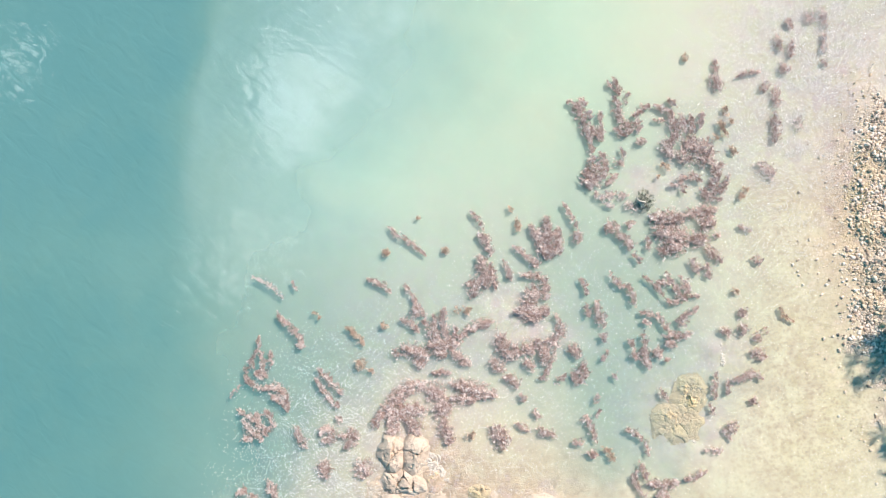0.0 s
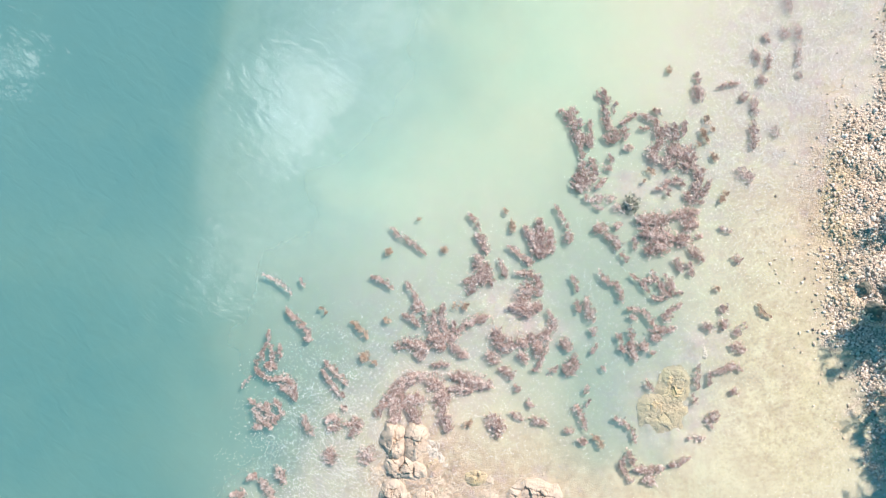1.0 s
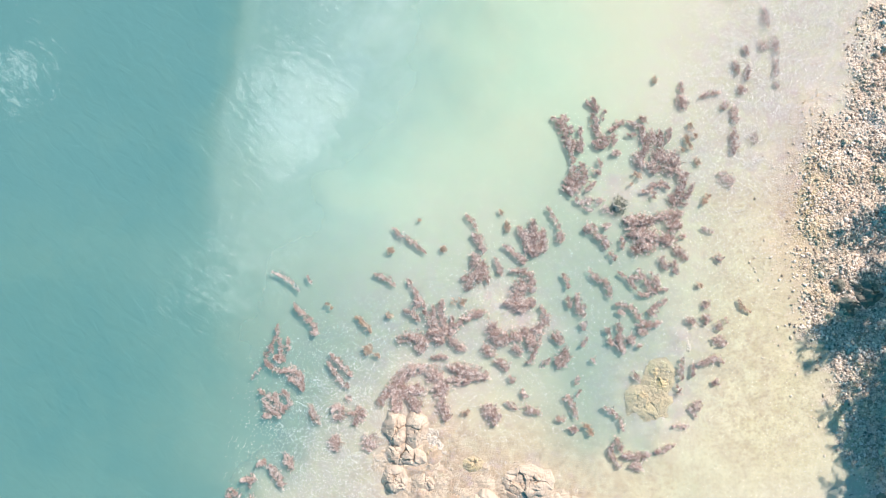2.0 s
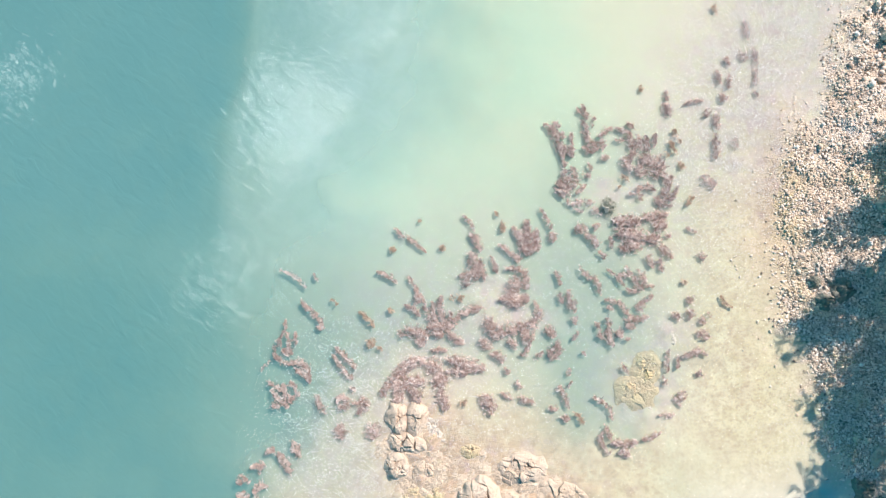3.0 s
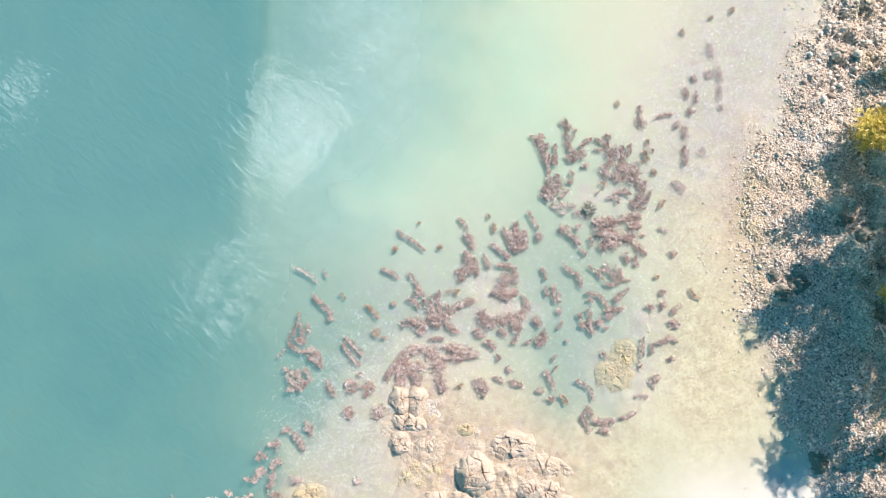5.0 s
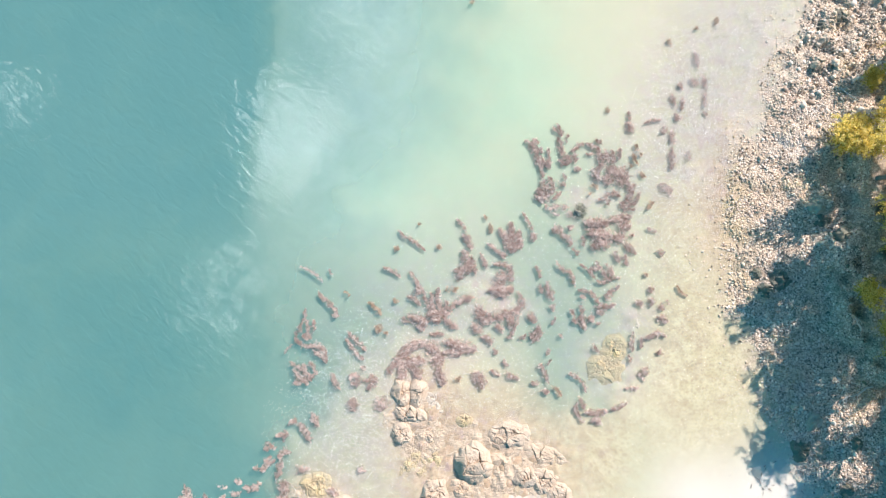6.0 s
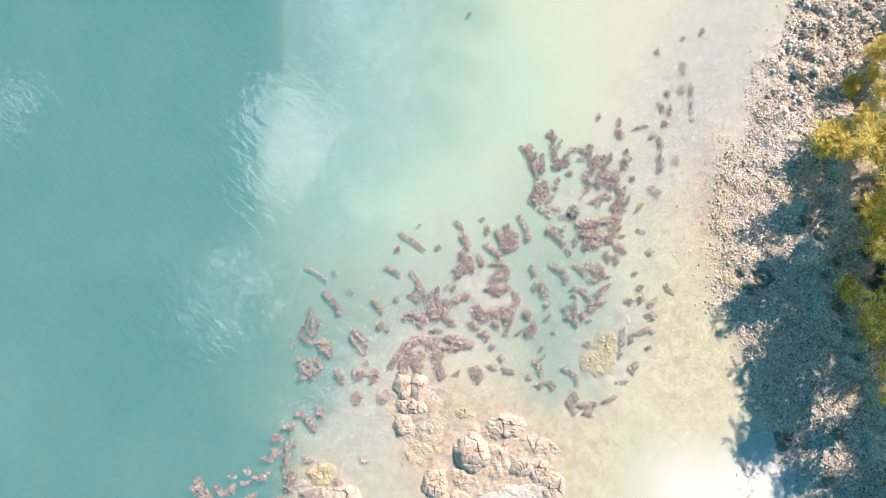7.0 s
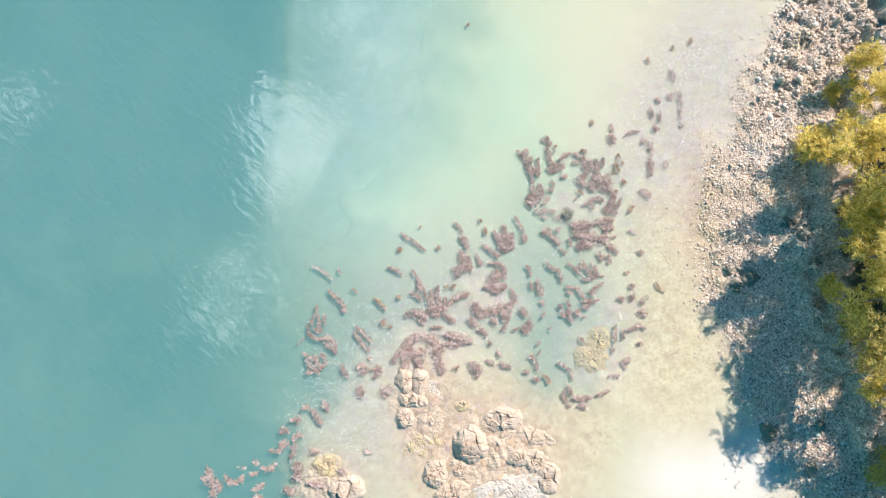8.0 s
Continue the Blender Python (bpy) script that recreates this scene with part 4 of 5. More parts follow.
def outcrop(x, y, rx, ry, height, seed, material, label, turn=0.0, block=0.45, chip=0.17, blocks=None, sunk=0.12, step=0.035, split=0.68, level=0.0):
    """A low fractured rock: tilted blocks and chips with cracks between them, its foot under the water."""
    pick = np.random.RandomState(seed + 900)
    gx, gy = np.meshgrid(np.arange(-rx * 1.25, rx * 1.25 + step, step), np.arange(-ry * 1.25, ry * 1.25 + step, step))
    wx, wy = gx + 0.06 * waves(gx, gy, 0.7, seed), gy + 0.06 * waves(gx, gy, 0.7, seed + 1)
    r = np.sqrt((wx / rx) ** 2 + (wy / ry) ** 2) * (1 + 0.14 * waves(gx, gy, max(rx, ry) * 1.3, seed + 2, 2))
    z = height * np.clip(1 - np.clip(r, 0, 1.25) ** 2.4, -0.9, 1)
    coarse = blocks or [(pick.uniform(-rx, rx), pick.uniform(-ry, ry)) for _ in range(max(4, int(3.2 * rx * ry / block**2)))]
    fine = [(pick.uniform(-rx, rx), pick.uniform(-ry, ry)) for _ in range(min(260, max(6, int(3.6 * rx * ry / chip**2))))]
    inside = np.clip(1.3 - r, 0, 1)
    cut = np.zeros(gx.shape)
    for seeds, tilt, lift, gap, depth in ((coarse, 0.12, 0.06, 0.05, 0.24), (fine, 0.10, 0.018, 0.022, 0.035)):
        d1, d2, which = near_far(wx, wy, seeds)
        sx, sy = np.array(seeds)[which, 0], np.array(seeds)[which, 1]
        slope = pick.normal(0, tilt * split**0.5, (len(seeds), 2))
        up = pick.uniform(-1, 1, len(seeds)) * lift * split * height / 0.35
        z = z + inside * (slope[which, 0] * (wx - sx) + slope[which, 1] * (wy - sy) + up[which])
        crack = np.clip(1 - (d2 - d1) / gap, 0, 1)
        cut = cut + inside * depth * split * height / 0.35 * crack * (0.15 + 0.85 * (np.sin(which * 2.3 + seed) > -0.2))
    z = z + inside * 0.04 * waves(gx, gy, 0.9, seed + 7, 3)
    q = np.pad(z, 1, mode="edge")
    z = 0.4 * z + 0.15 * (q[:-2, 1:-1] + q[2:, 1:-1] + q[1:-1, :-2] + q[1:-1, 2:])
    z = z - cut + 0.008 * waves(gx, gy, 0.22, seed + 5) + 0.006 * waves(gx, gy, 0.11, seed + 6, 2)
    nx, ny = gx.shape[1], gx.shape[0]
    i = (np.arange(ny - 1)[:, None] * nx + np.arange(nx - 1)[None]).ravel()
    faces = np.stack([i, i + 1, i + nx + 1, i + nx], -1)
    faces = faces[(r.ravel()[faces].min(1) < 1.22)]
    ob = new("boulder", mesh_of("boulder", np.stack([gx, gy, z - sunk], -1).reshape(-1, 3), faces, material))
    ob.matrix_basis = pose(x, y, level, 0, 0, turn)
    return tagged(ob, label, "rock", "boulders in the shallows")


def dome(x, y, rx, ry, height, seed, material, label, turn=0.0, cells=6, sunk=0.10):
    """A rounded, weathered boulder: a blunt dome with steep sides, parted by a few deep winding cracks."""
    pick = np.random.RandomState(seed + 300)
    step = 0.028
    gx, gy = np.meshgrid(np.arange(-rx * 1.2, rx * 1.2 + step, step), np.arange(-ry * 1.2, ry * 1.2 + step, step))
    size = math.sqrt(rx * ry)
    wx, wy = gx + 0.06 * size * waves(gx, gy, size * 1.4, seed, 2), gy + 0.06 * size * waves(gx, gy, size * 1.4, seed + 1, 2)
    corner = 2.15
    r = (np.abs(wx / rx) ** corner + np.abs(wy / ry) ** corner) ** (1 / corner) * (1 + 0.06 * waves(gx, gy, size * 1.5, seed + 2, 3))
    z = height * (np.clip(1 - np.clip(r, 0, 1) ** 3.2, 0, 1) ** 0.75 - np.clip(r - 1, 0, 0.3) * 2.2)
    seeds = [(pick.uniform(-0.9, 0.9) * rx, pick.uniform(-0.9, 0.9) * ry) for _ in range(cells)]
    d1, d2, which = near_far(wx, wy, seeds)
    inside = np.clip(1.25 - r, 0, 1)
    slope, up = pick.normal(0, 0.16, (cells, 2)), pick.uniform(-0.2, 0.2, cells) * height
    sx, sy = np.array(seeds)[which, 0], np.array(seeds)[which, 1]
    z = z + inside * (slope[which, 0] * (wx - sx) + slope[which, 1] * (wy - sy) + up[which])
    broken = 0.1 + 0.9 * smooth_step(-0.5, 0.6, waves(gx, gy, size * 0.9, seed + 3, 2))
    z = z - inside * height * (0.55 * np.clip(1 - (d2 - d1) / 0.04, 0, 1) * broken + 0.06 * np.clip(1 - (d2 - d1) / 0.2, 0, 1))
    pits = waves(gx, gy, 0.35, seed + 5, 4)
    z = z + inside * (0.018 * waves(gx, gy, 0.6, seed + 4, 3) - 0.014 * np.abs(pits) - 0.03 * smooth_step(0.9, 1.3, pits))
    nx, ny = gx.shape[1], gx.shape[0]
    i = (np.arange(ny - 1)[:, None] * nx + np.arange(nx - 1)[None]).ravel()
    faces = np.stack([i, i + 1, i + nx + 1, i + nx], -1)
    faces = faces[(r.ravel()[faces].min(1) < 1.2)]
    ob = new("boulder", mesh_of("boulder", np.stack([gx, gy, z - sunk], -1).reshape(-1, 3), faces, material))
    ob.matrix_basis = pose(x, y, 0, 0, 0, turn)
    return tagged(ob, label, "rock", "boulders in the shallows")


PALE = "pale cracked boulder standing half out of the shallow water"
HAZY = "tan boulder hazy under the milky water"
outcrop(2.4, -10.4, 3.4, 2.4, 0.10, 41, TAN, "wide flat tan rock shelf just under the water", 0, 0.6, 0.3, None, 0.13, 0.06, 0.3)
outcrop(-1.1, -8.3, 1.5, 2.1, 0.10, 42, TAN, "flat tan rock shelf just under the water", 0, 0.5, 0.28, None, 0.14, 0.05, 0.3)
outcrop(-5.7, -11.9, 1.5, 1.2, 0.10, 43, TAN, "flat tan rock shelf just under the water", 0, 0.5, 0.28, None, 0.14, 0.05, 0.3)
dome(-1.85, -6.91, 0.48, 0.68, 0.28, 1, ROCK, PALE, 4, 3)
dome(-1.08, -6.97, 0.48, 0.68, 0.31, 4, ROCK, PALE, -6, 3)
dome(-1.48, -7.87, 0.80, 0.43, 0.26, 2, ROCK, PALE, -8, 10)
dome(-1.86, -8.73, 0.52, 0.56, 0.23, 3, ROCK, PALE, 20, 8)
dome(-0.61, -8.91, 0.22, 0.28, 0.14, 7, ROCK, "small tan rock awash beside the cracked boulders", 10, 6)
dome(-0.48, -7.74, 0.25, 0.25, 0.13, 36, OCHRE, "small tan rock awash beside the cracked boulders", 10, 6)
dome(3.06, -8.88, 0.96, 0.65, 0.24, 8, ROCK, "broad tan boulder with deep cracks, awash in shallow water", 8, 16)
dome(1.44, -10.11, 0.96, 0.90, 0.48, 10, ROCK, "large rugged pale boulder with a dark undercut", 15, 10)
dome(0.91, -11.31, 0.68, 0.43, 0.18, 11, TAN, "rugged tan rock below a larger boulder", -25, 10)
dome(-0.36, -11.51, 0.65, 0.80, 0.29, 15, ROCK, "tan cracked boulder in weedy shallows", 0, 14)
dome(3.83, -10.80, 0.62, 0.52, 0.24, 12, ROCK, "blocky pale rock beside a chalky slab", 20, 10)
dome(4.73, -10.98, 0.68, 0.62, 0.23, 13, ROCK, "blocky pale rock beside a chalky slab", -30, 14)
dome(5.33, -11.81, 0.62, 0.80, 0.24, 17, ROCK, "broad cracked rock slab lying in the shallows", 6, 10)
dome(4.71, -9.82, 1.11, 0.43, 0.12, 14, TAN, "flat tan ledge just breaking the surface", -14, 10)
dome(3.42, -12.44, 2.04, 0.83, 0.16, 16, CHALK, "broad chalky rock slab lying in the shallows", 6, 16)
dome(0.47, -12.40, 0.93, 0.56, 0.20, 18, TAN, "tan cracked boulder in weedy shallows", 6, 16)
dome(-4.82, -12.21, 0.96, 0.74, 0.36, 19, ROCK, "pale rounded boulder among mauve weeds", 0, 8)
dome(-5.78, -11.05, 0.74, 0.62, 0.16, 20, OCHRE, "ochre boulder covered by a film of water", 0, 14)
dome(1.05, -8.21, 0.40, 0.31, 0.13, 25, OCHRE, "small ochre rock covered by a film of water", 0, 8)
outcrop(-0.45, -7.35, 0.70, 1.1, 0.10, 26, SILTY, HAZY, 0, 0.35, 0.18, None, 0.16)
outcrop(-1.3, -10.2, 0.8, 0.7, 0.10, 27, OCHRE, HAZY, 0, 0.3, 0.16, None, 0.14)
outcrop(-0.3, -9.9, 0.7, 0.6, 0.10, 28, OCHRE, HAZY, 30, 0.3, 0.16, None, 0.16)
dome(8.12, -5.0, 0.50, 0.66, 0.09, 21, OCHRE, "yellowish cracked boulder covered by a film of water", -20, 14, 0.08)
dome(7.70, -5.90, 0.74, 0.62, 0.08, 22, OCHRE, "yellowish cracked boulder covered by a film of water", 5, 20, 0.09)
outcrop(8.1, -6.9, 1.1, 0.75, 0.10, 23, SILTY, HAZY, 15, 0.4, 0.2, None, 0.26)
outcrop(9.2, -3.6, 0.9, 0.8, 0.10, 24, SILTY, HAZY, 0, 0.3, 0.16, None, 0.24)
weed(ALGAL, [([(6.50, 1.62), (6.72, 1.48), (6.82, 1.30)], 0.26)])
outcrop(6.62, 1.46, 0.22, 0.20, 0.22, 35, CHALK, "small white-topped stone among dark algae", 0, 0.15, 0.1, None, 0.06, 0.02)


# ---- beach stones ----
def stone_shape(pick, count):
    """Corners of uneven, slightly flattened stones of unit size, and their faces."""
    bm = bmesh.new()
    bmesh.ops.create_icosphere(bm, subdivisions=1, radius=1.0)
    base = np.array([v.co for v in bm.verts])
    tri = np.array([[v.index for v in f.verts] for f in bm.faces])
    bm.free()
    verts = base[None] * pick.uniform(0.72, 1.18, (count, len(base), 1))
    verts = verts * np.stack([pick.uniform(0.8, 1.25, count), pick.uniform(0.65, 1.0, count), pick.uniform(0.45, 0.75, count)], -1)[:, None]
    a = pick.uniform(0, 2 * np.pi, count)
    c, s = np.cos(a)[:, None], np.sin(a)[:, None]
    return np.stack([verts[..., 0] * c - verts[..., 1] * s, verts[..., 0] * s + verts[..., 1] * c, verts[..., 2]], -1), tri


def strew(count, x0, x1, y0, y1, size, chance, seed):
    pick = np.random.RandomState(seed)
    x, y = pick.uniform(x0, x1, count), pick.uniform(y0, y1, count)
    kept = pick.uniform(0, 1, count) < chance(x, y)
    x, y = x[kept], y[kept]
    r = size[0] + (size[1] - size[0]) * pick.uniform(0, 1, len(x)) ** 2.6
    shape, tri = stone_shape(pick, len(x))
    at = np.stack([x, y, relief(x, y) + 0.3 * r], -1)
    verts = shape * r[:, None, None] + at[:, None]
    faces = tri[None] + (np.arange(len(x)) * shape.shape[1])[:, None, None]
    return verts.reshape(-1, 3), faces.reshape(-1, 3)


def beach(x, y):
    e = inland(x, y)
    chalky = np.minimum(1, 1.3 * blob(x, y, 15.0, -11.8, 2.1, 2.2))
    return (0.03 * smooth_step(-2.2, -0.8, e) + 0.72 * smooth_step(-0.6, 0.7, e)) * (1 - smooth_step(5.4, 6.6, e) * (1 - 0.8 * smooth_step(8.0, 11.0, y))) * (1 - 0.97 * chalky) * (0.55 + 0.45 * smooth_step(-0.5, 0.5, waves(x, y, 1.7, 61)))


verts, faces = strew(175000, 10.5, 25, -14, 14.5, (0.020, 0.072), beach, 5)
tagged(new("gravel", mesh_of("gravel", verts, faces, STONE)), "pale beige gravel and pebbles strewn over the beach", "gravel", kind="stuff")


def rugged(x, y):
    e = inland(x, y)
    return smooth_step(-0.2, 0.6, e) * (1 - smooth_step(5, 6.5, e)) * (0.10 + 0.9 * smooth_step(4.5, 9.0, y))


STONES = [boulder((1, 0.85, 0.7), 40 + k, 0.12, 1.4, detail=1) for k in range(6)]
for me in STONES:
    me.materials.append(STONE)
pick = np.random.RandomState(77)
placed = 0
while placed < 280:
    x, y = pick.uniform(13, 23), pick.uniform(-13.5, 14)
    if pick.uniform() > rugged(x, y):
        continue
    r = pick.uniform(0.08, 0.14) + 0.12 * pick.uniform() ** 4 * (0.3 if y < 6 else 1.0)
    ob = new("stone", STONES[placed % 6])
    ob.matrix_basis = pose(x, y, float(relief(x, y)) + 0.2 * r, pick.uniform(-25, 25), pick.uniform(-25, 25), pick.uniform(0, 360)) @ Matrix.Scale(r, 4)
    tagged(ob, "weathered beige stone lying on the gravel beach", "stone", "loose stones on the beach")
    placed += 1

for k, (x, y, s, kind) in enumerate([(14.55, -0.5, 0.30, 0), (17.1, -8.4, 0.55, 0), (16.5, -9.7, 0.6, 1), (17.8, 1.5, 0.45, 0), (15.9, -1.8, 0.6, 1), (15.2, -2.3, 0.4, 1), (18.9, 9.8, 0.45, 0), (19.6, 10.9, 0.4, 1), (21.5, 11.6, 0.5, 0), (22.6, 12.3, 0.5, 0), (20.2, 12.2, 0.45, 0), (18.4, 8.6, 0.35, 0), (19.4, 9.0, 0.35, 1), (17.0, -1.2, 0.35, 0), (17.95, 0.9, 0.5, 1), (18.6, 0.1, 0.4, 1), (17.35, -9.5, 0.4, 0), (18.9, -9.4, 0.4, 1), (18.5, -11.5, 0.4, 1), (18.8, 10.5, 0.4, 1), (19.5, -2.2, 0.6, 1), (14.95, -1.5, 0.3, 1), (22.9, 11.2, 0.7, 0)]):
    label = "dark mossy boulder lying on the beach" if kind else "pale angular boulder lying on the beach"
    ob = outcrop(x, y, s, s * 0.8, 0.55 * s, 60 + k, ALGAE if kind else ROCK, label, 37 * k, 0.3, 0.14, None, 0.05, 0.04, 1.0, float(relief(x, y)))
    ob["group"] = "boulders on the beach"


# ---- white flecks on the water ----
def flecks(count, seed):
    pick = np.random.RandomState(seed)
    x, y = pick.uniform(-13, 17.5, count), pick.uniform(-13, 13.5, count)
    chance = (0.7 * blob(x, y, -4.2, -8.4, 2.4, 2.4) + 0.14 * blob(x, y, -2.2, -4.2, 3.4, 2.0) + 0.45 * blob(x, y, -3.8, -5.6, 2.3, 1.7) + 0.9 * blob(x, y, 12.5, 5.5, 2.6, 4.5) + 0.9 * blob(x, y, 15, 10, 3, 4)
              + 0.10 * blob(x, y, 4.5, -2.5, 5, 3.5) + 0.2 * blob(x, y, 11.5, 1.5, 2, 2.5) + 0.2 * blob(x, y, 1.5, -7, 3, 2) + 0.12 * blob(x, y, 14, -8.5, 2.2, 2.5))
    chance = np.where(chance < 0.035, 0, chance) * np.clip(0.75 + 0.4 * waves(x, y, 1.4, 71), 0.15, 1.3)
    kept = (pick.uniform(0, 1, count) < chance) & (inland(x, y) < 0.3)
    x, y = x[kept], y[kept]
    n = len(x)
    r = pick.uniform(0.007, 0.014, n)
    ring, a0 = 5, pick.uniform(0, 6.28, n)
    z = 0.006 + np.maximum(0, relief(x, y))
    corners = [np.stack([x, y, z + 0.5 * r], -1)]
    for c in range(ring):
        a = a0 + 2 * np.pi * c / ring
        q = r * pick.uniform(0.7, 1.2, n)
        corners.append(np.stack([x + q * np.cos(a), y + q * np.sin(a), z], -1))
    verts = np.stack(corners, 1)
    fan = np.array([[0, 1 + c, 1 + (c + 1) % ring] for c in range(ring)])
    return verts.reshape(-1, 3), (fan[None] + (np.arange(n) * (ring + 1))[:, None, None]).reshape(-1, 3)


verts, faces = flecks(600000, 15)
tagged(new("white_flecks", mesh_of("white_flecks", verts, faces, FLECK)), "small white flecks scattered on the water", "flecks", kind="stuff")


# ---- trees on the bank ----
def tube(points, radii, ring=7):
    verts, faces = [], []
    for k, (p, r) in enumerate(zip(points, radii)):
        way = (Vector(points[min(k + 1, len(points) - 1)]) - Vector(points[max(k - 1, 0)])).normalized()
        side = way.cross(Vector((0.3, 0.9, 0.2))).normalized()
        other = way.cross(side)
        for c in range(ring):
            a = 2 * math.pi * c / ring
            verts.append(Vector(p) + (side * math.cos(a) + other * math.sin(a)) * r)
    for k in range(len(points) - 1):
        for c in range(ring):
            faces.append((k * ring + c, k * ring + (c + 1) % ring, (k + 1) * ring + (c + 1) % ring, (k + 1) * ring + c))
    return verts, faces


def leaves_at(centres, radii, per, pick):
    """Leaves in tufts: feathers that fan out and droop round each centre, a pair of leaflets at each step."""
    corners = []
    for (cx, cy, cz), r in zip(centres, radii):
        sprays = max(5, int(per * r * r / 0.2))
        u = pick.uniform(-0.15, 1.0, sprays)
        a = pick.uniform(0, 2 * np.pi, sprays)
        flat = np.sqrt(1 - np.clip(u, -1, 1) ** 2)
        grow = pick.uniform(0.25, 0.9, sprays) ** 0.6 * r
        sx, sy, sz = cx + flat * np.cos(a) * grow, cy + flat * np.sin(a) * grow, cz + u * grow * 0.8
        head = a + pick.normal(0, 0.35, sprays)
        drop = pick.uniform(-0.4, 0.5, sprays)
        reach = pick.uniform(0.30, 0.55, sprays)
        for k in range(7):
            s = reach * k / 6
            px, py, pz = sx + np.cos(head) * s, sy + np.sin(head) * s, sz + np.sin(drop) * s - 0.6 * s * s
            for side in (-1, 1):
                way = head + side * pick.uniform(0.45, 0.85, sprays)
                up = drop + pick.normal(0, 0.35, sprays)
                size = pick.uniform(0.13, 0.21, sprays) * (1.15 - 0.09 * k)
                wide = size * 0.16
                d3 = np.stack([np.cos(way) * np.cos(up), np.sin(way) * np.cos(up), np.sin(up)], -1)
                n3 = np.stack([-np.sin(way), np.cos(way), pick.uniform(-0.5, 0.5, sprays)], -1)
                p0 = np.stack([px, py, pz], -1)
                mid = p0 + d3 * size[:, None] * 0.5
                corners.append(np.stack([p0, mid - n3 * wide[:, None], p0 + d3 * size[:, None], mid + n3 * wide[:, None]], 1))
    verts = np.concatenate(corners).reshape(-1, 3)
    return verts, np.arange(len(verts)).reshape(-1, 4)


def tree(height, spread, seed, leaf, label):
    pick = np.random.RandomState(seed)
    ob = thing("tree", (0, 0, 0), label, "tree", "trees on the bank")
    lean = pick.normal(0, 0.05, 2)
    line = [(lean[0] * k * height / 5, lean[1] * k * height / 5, height * 0.8 * k / 6) for k in range(7)]
    verts, faces = tube(line, [0.045 * height * (1 - 0.13 * k) * 0.5 for k in range(7)])
    part("trunk", mesh_of("trunk", verts, faces, BARK, True), ob)
    centres, radii = [], []
    limbs = 9
    for k in range(limbs):
        a = 2 * math.pi * (k * 0.382) + pick.uniform(-0.3, 0.3)
        start = 1 + (k % 5)
        p0 = Vector(line[start])
        reach = spread * pick.uniform(0.6, 1.0) * (1.1 - 0.13 * start)
        rise = height * pick.uniform(0.10, 0.22)
        pts, rad = [], []
        for s in range(6):
            u = s / 5
            pts.append(p0 + Vector((math.cos(a) * reach * u, math.sin(a) * reach * u, rise * u + 0.12 * math.sin(3 * u))))
            rad.append(0.012 * height * (1 - 0.8 * u))
        verts, faces = tube(pts, rad, 5)
        part("limb", mesh_of("limb", verts, faces, BARK, True), ob)
        for u in (0.5, 0.72, 0.9, 1.0):
            q = p0 + Vector((math.cos(a) * reach * u, math.sin(a) * reach * u, rise * u))
            for _ in range(2):
                centres.append((q.x + pick.normal(0, 0.22), q.y + pick.normal(0, 0.22), q.z + pick.uniform(-0.05, 0.35)))
                radii.append(pick.uniform(0.16, 0.42) * spread / 1.8)
    top = line[-1]
    for _ in range(10):
        centres.append((top[0] + pick.normal(0, 0.4), top[1] + pick.normal(0, 0.4), top[2] + pick.uniform(-0.3, 0.2) * height * 0.5))
        radii.append(pick.uniform(0.28, 0.5) * spread / 1.8)
    verts, faces = leaves_at(centres, radii, 10, pick)
    tagged(part("crown", mesh_of("crown", verts, faces, leaf), ob), kind="stuff")
    return ob


GOLD = "golden-leaved feathery tree on the gravel bank"
GREEN = "olive-green feathery tree standing on the shaded bank"
sorts = [tree(5.6, 2.4, 1, LEAF, GOLD), tree(5.2, 2.2, 2, LEAF, GOLD), tree(5.2, 2.3, 3, OLIVE, GREEN), tree(2.2, 1.0, 4, LEAF, "small golden shrub leaning out over the beach"),
         tree(8.6, 2.9, 5, OLIVE, "tall olive-green tree standing back from the beach")]
STANDS = [(20.1, 2.7, 0, 1.0, 1.22), (19.2, 4.5, 3, 0.95, 1.0), (20.7, 4.6, 1, 0.72, 1.0), (21.9, 7.1, 0, 0.55, 1.0), (21.6, 8.9, 1, 0.55, 1.0), (20.3, -1.2, 1, 0.95, 1.08),
          (20.3, -3.4, 0, 0.9, 1.22), (20.2, -5.3, 2, 0.85, 1.2), (21.3, -7.0, 0, 0.75, 1.15), (20.9, -11.0, 2, 0.5, 1.0), (22.6, 2.9, 1, 0.75, 1.0), (23.0, -1.4, 0, 0.8, 1.0),
          (23.2, -5.4, 1, 0.75, 1.0), (24.4, 5.6, 0, 0.6, 1.0), (20.5, 7.7, 3, 0.45, 1.0), (19.0, -2.6, 3, 0.55, 1.0), (22.9, -9.9, 0, 0.75, 1.0), (25.6, -6.3, 4, 0.95, 1.0),
          # the last two, mostly out of view, are added to close gaps in the shade
          (23.6, -9.0, 2, 0.8, 1.0), (24.8, -12.5, 1, 0.9, 1.0), (26.5, 1.0, 4, 1.0, 1.0), (20.5, 0.7, 3, 1.0, 1.3), (26.4, -10.0, 4, 0.95, 1.0), (21.9, -0.3, 2, 0.85, 1.2), (22.0, 1.9, 1, 0.8, 1.25)]
used = set()
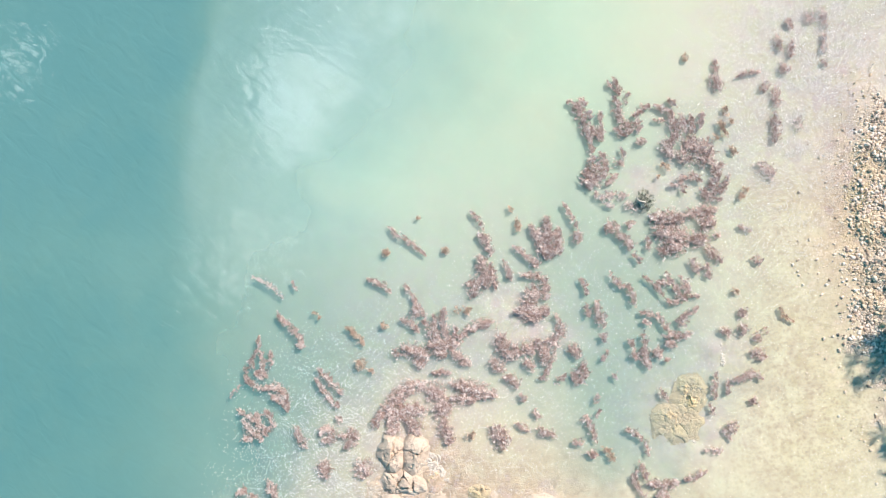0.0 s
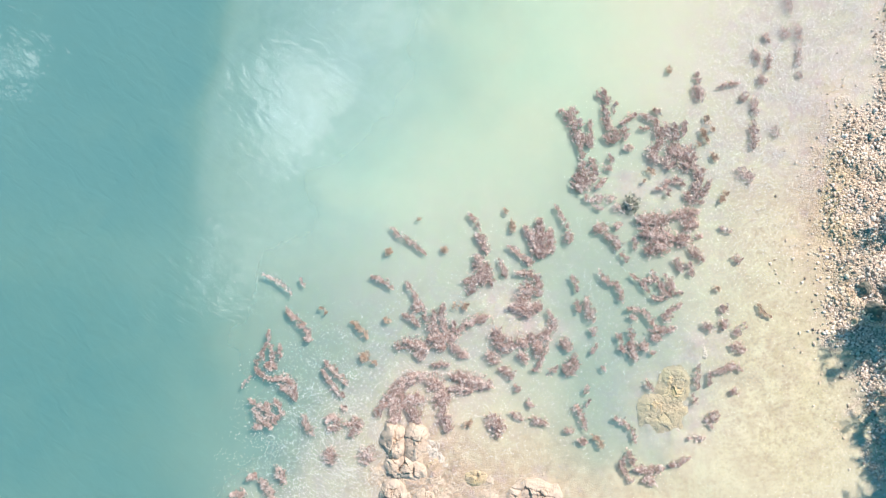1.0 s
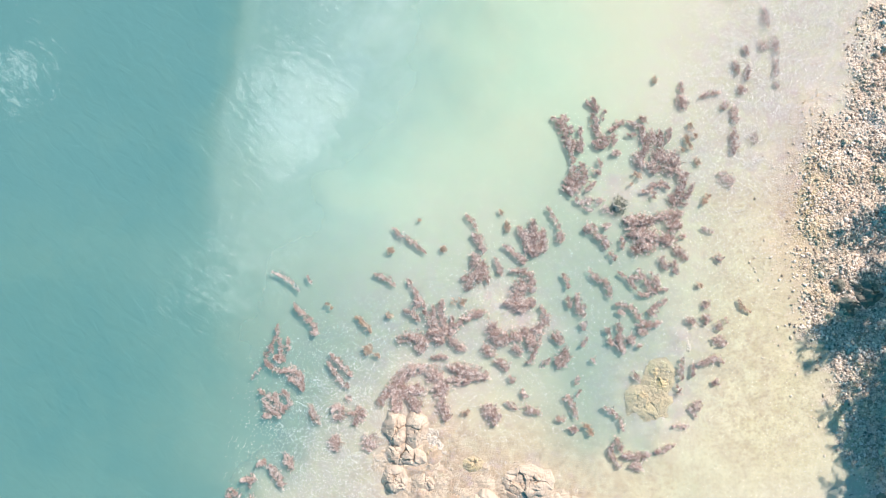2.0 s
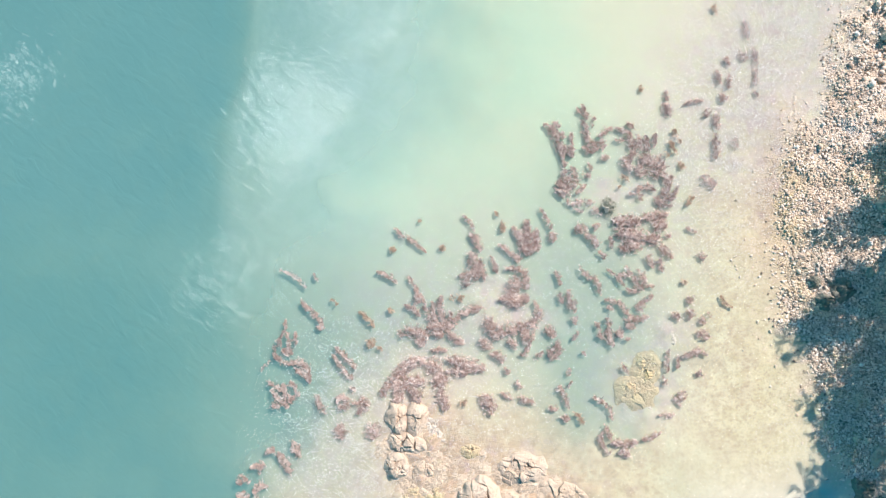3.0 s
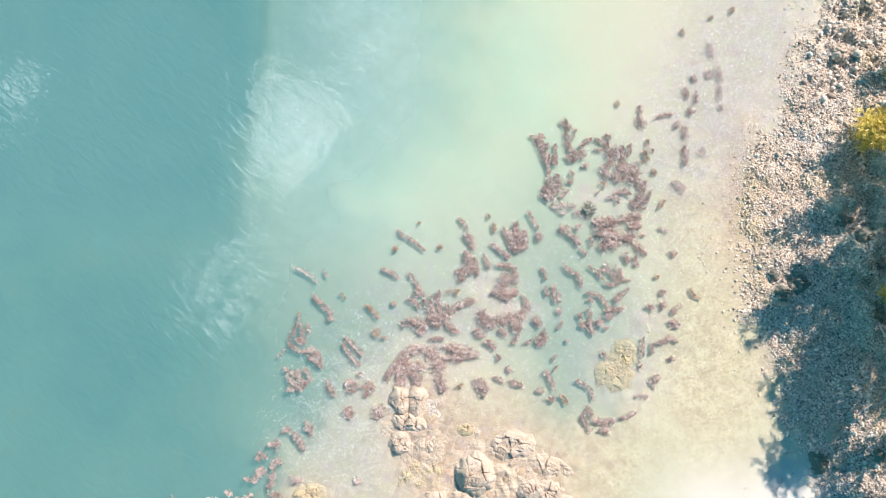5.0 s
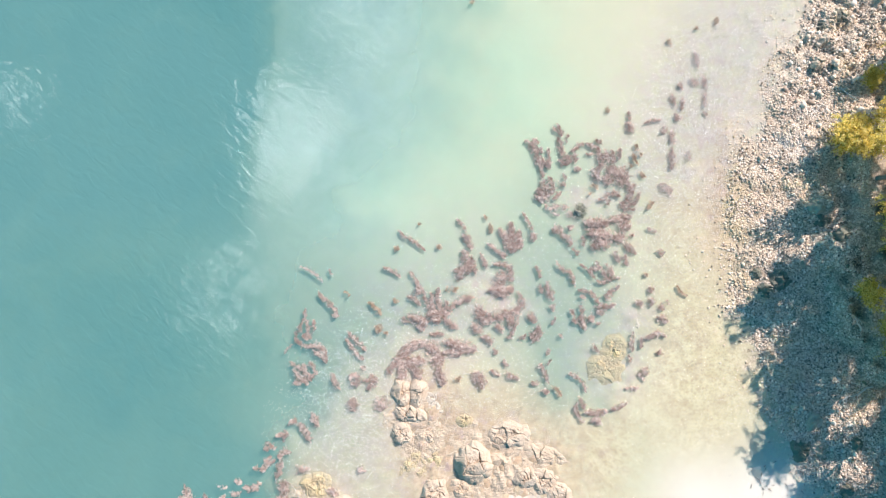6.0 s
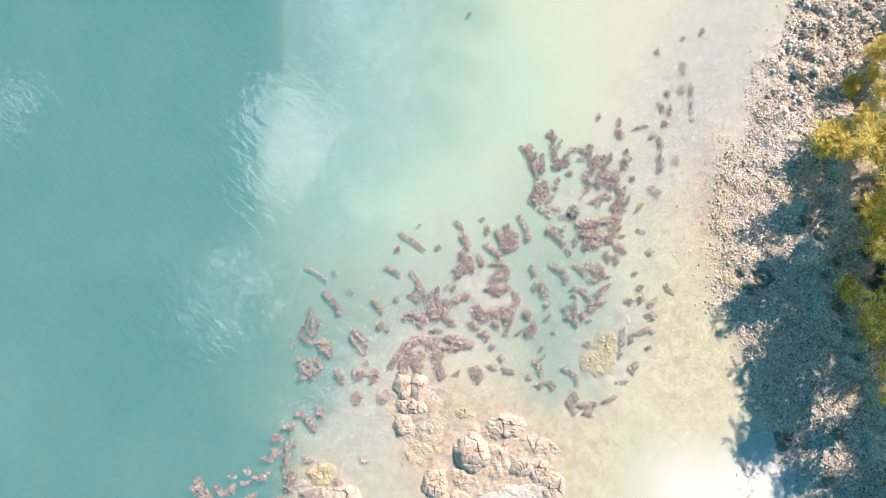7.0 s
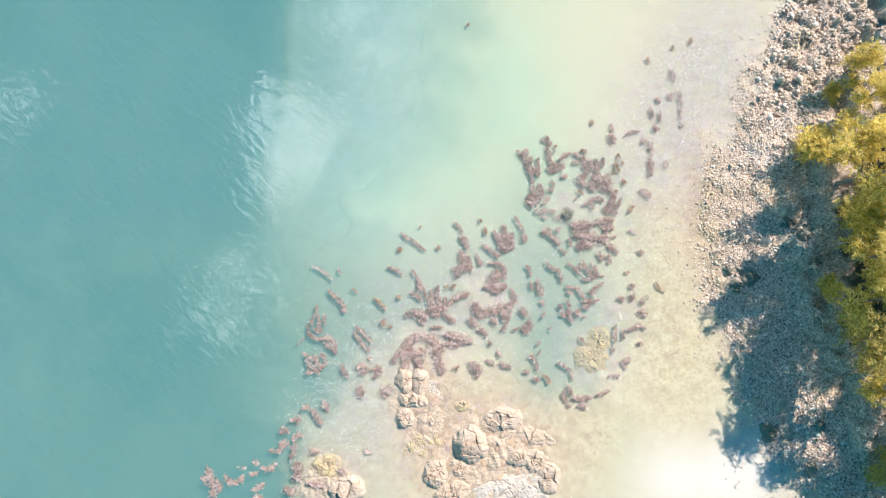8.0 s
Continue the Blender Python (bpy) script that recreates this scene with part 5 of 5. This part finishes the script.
for k, (x, y, sort, scale, tall) in enumerate(STANDS):
    m = pose(x, y, float(relief(x, y)) - 0.05, 0, 0, 73 * k) @ Matrix.Diagonal((scale, scale, scale * tall, 1))
    if sort in used:
        copy = copy_thing(sorts[sort], pose(0, 0, 0))
        copy.matrix_basis = m
    else:
        used.add(sort)
        sorts[sort].matrix_basis = m


# ---- bleached branches ----
def driftwood(x0, y0, x1, y1, lift, seed):
    pick = np.random.RandomState(seed)
    ob = thing("dead_branch", (x0, y0, float(relief(x0, y0))), "bleached dead branch lying on the shaded beach", "branch", "dead branches")
    reach = Vector((x1 - x0, y1 - y0, lift))
    pts = [reach * (k / 6) + Vector((pick.normal(0, 0.03), pick.normal(0, 0.03), 0.06)) for k in range(7)]
    verts, faces = tube(pts, [0.045 - 0.005 * k for k in range(7)], 6)
    part("branch", mesh_of("branch", verts, faces, DEAD, True), ob)
    for k in (2, 3, 4, 5):
        side = Vector((-reach.y, reach.x, 0)).normalized() * (1 if k % 2 else -1)
        q = [pts[k] + (side * 0.5 + reach.normalized() * 0.5) * (0.12 * s) + Vector((0, 0, 0.02 * s)) for s in range(4)]
        verts, faces = tube(q, [0.02, 0.016, 0.012, 0.006], 5)
        part("twig", mesh_of("twig", verts, faces, DEAD, True), ob)


driftwood(18.6, 7.9, 19.9, 6.6, 0.5, 1)
driftwood(19.7, -6.8, 18.3, -7.4, -0.1, 2)
driftwood(20.3, -12.0, 21.6, -12.3, 0.2, 3)
driftwood(19.6, -2.6, 18.9, -2.2, 1.4, 4)
driftwood(18.9, -4.2, 18.2, -3.6, 0.9, 5)
pick = np.random.RandomState(31)
for k in range(26):
    x, y, a, long = pick.normal(15.2, 0.9), pick.normal(-11.0, 0.9), pick.uniform(0, 6.28), pick.uniform(0.08, 0.26)
    ob = thing("twig", (x, y, float(relief(x, y)) + 0.015), "short dark twig lying on white chalky sand", "twig", "twigs on the sand", a)
    bow = pick.uniform(-0.4, 0.4)
    verts, faces = tube([(long * (u - 0.5), bow * long * (u * u - u), 0.0) for u in (0, 0.25, 0.5, 0.75, 1.0)], [0.012, 0.016, 0.017, 0.014, 0.008], 5)
    part("stick", mesh_of("stick", verts, faces, BARK, True), ob)
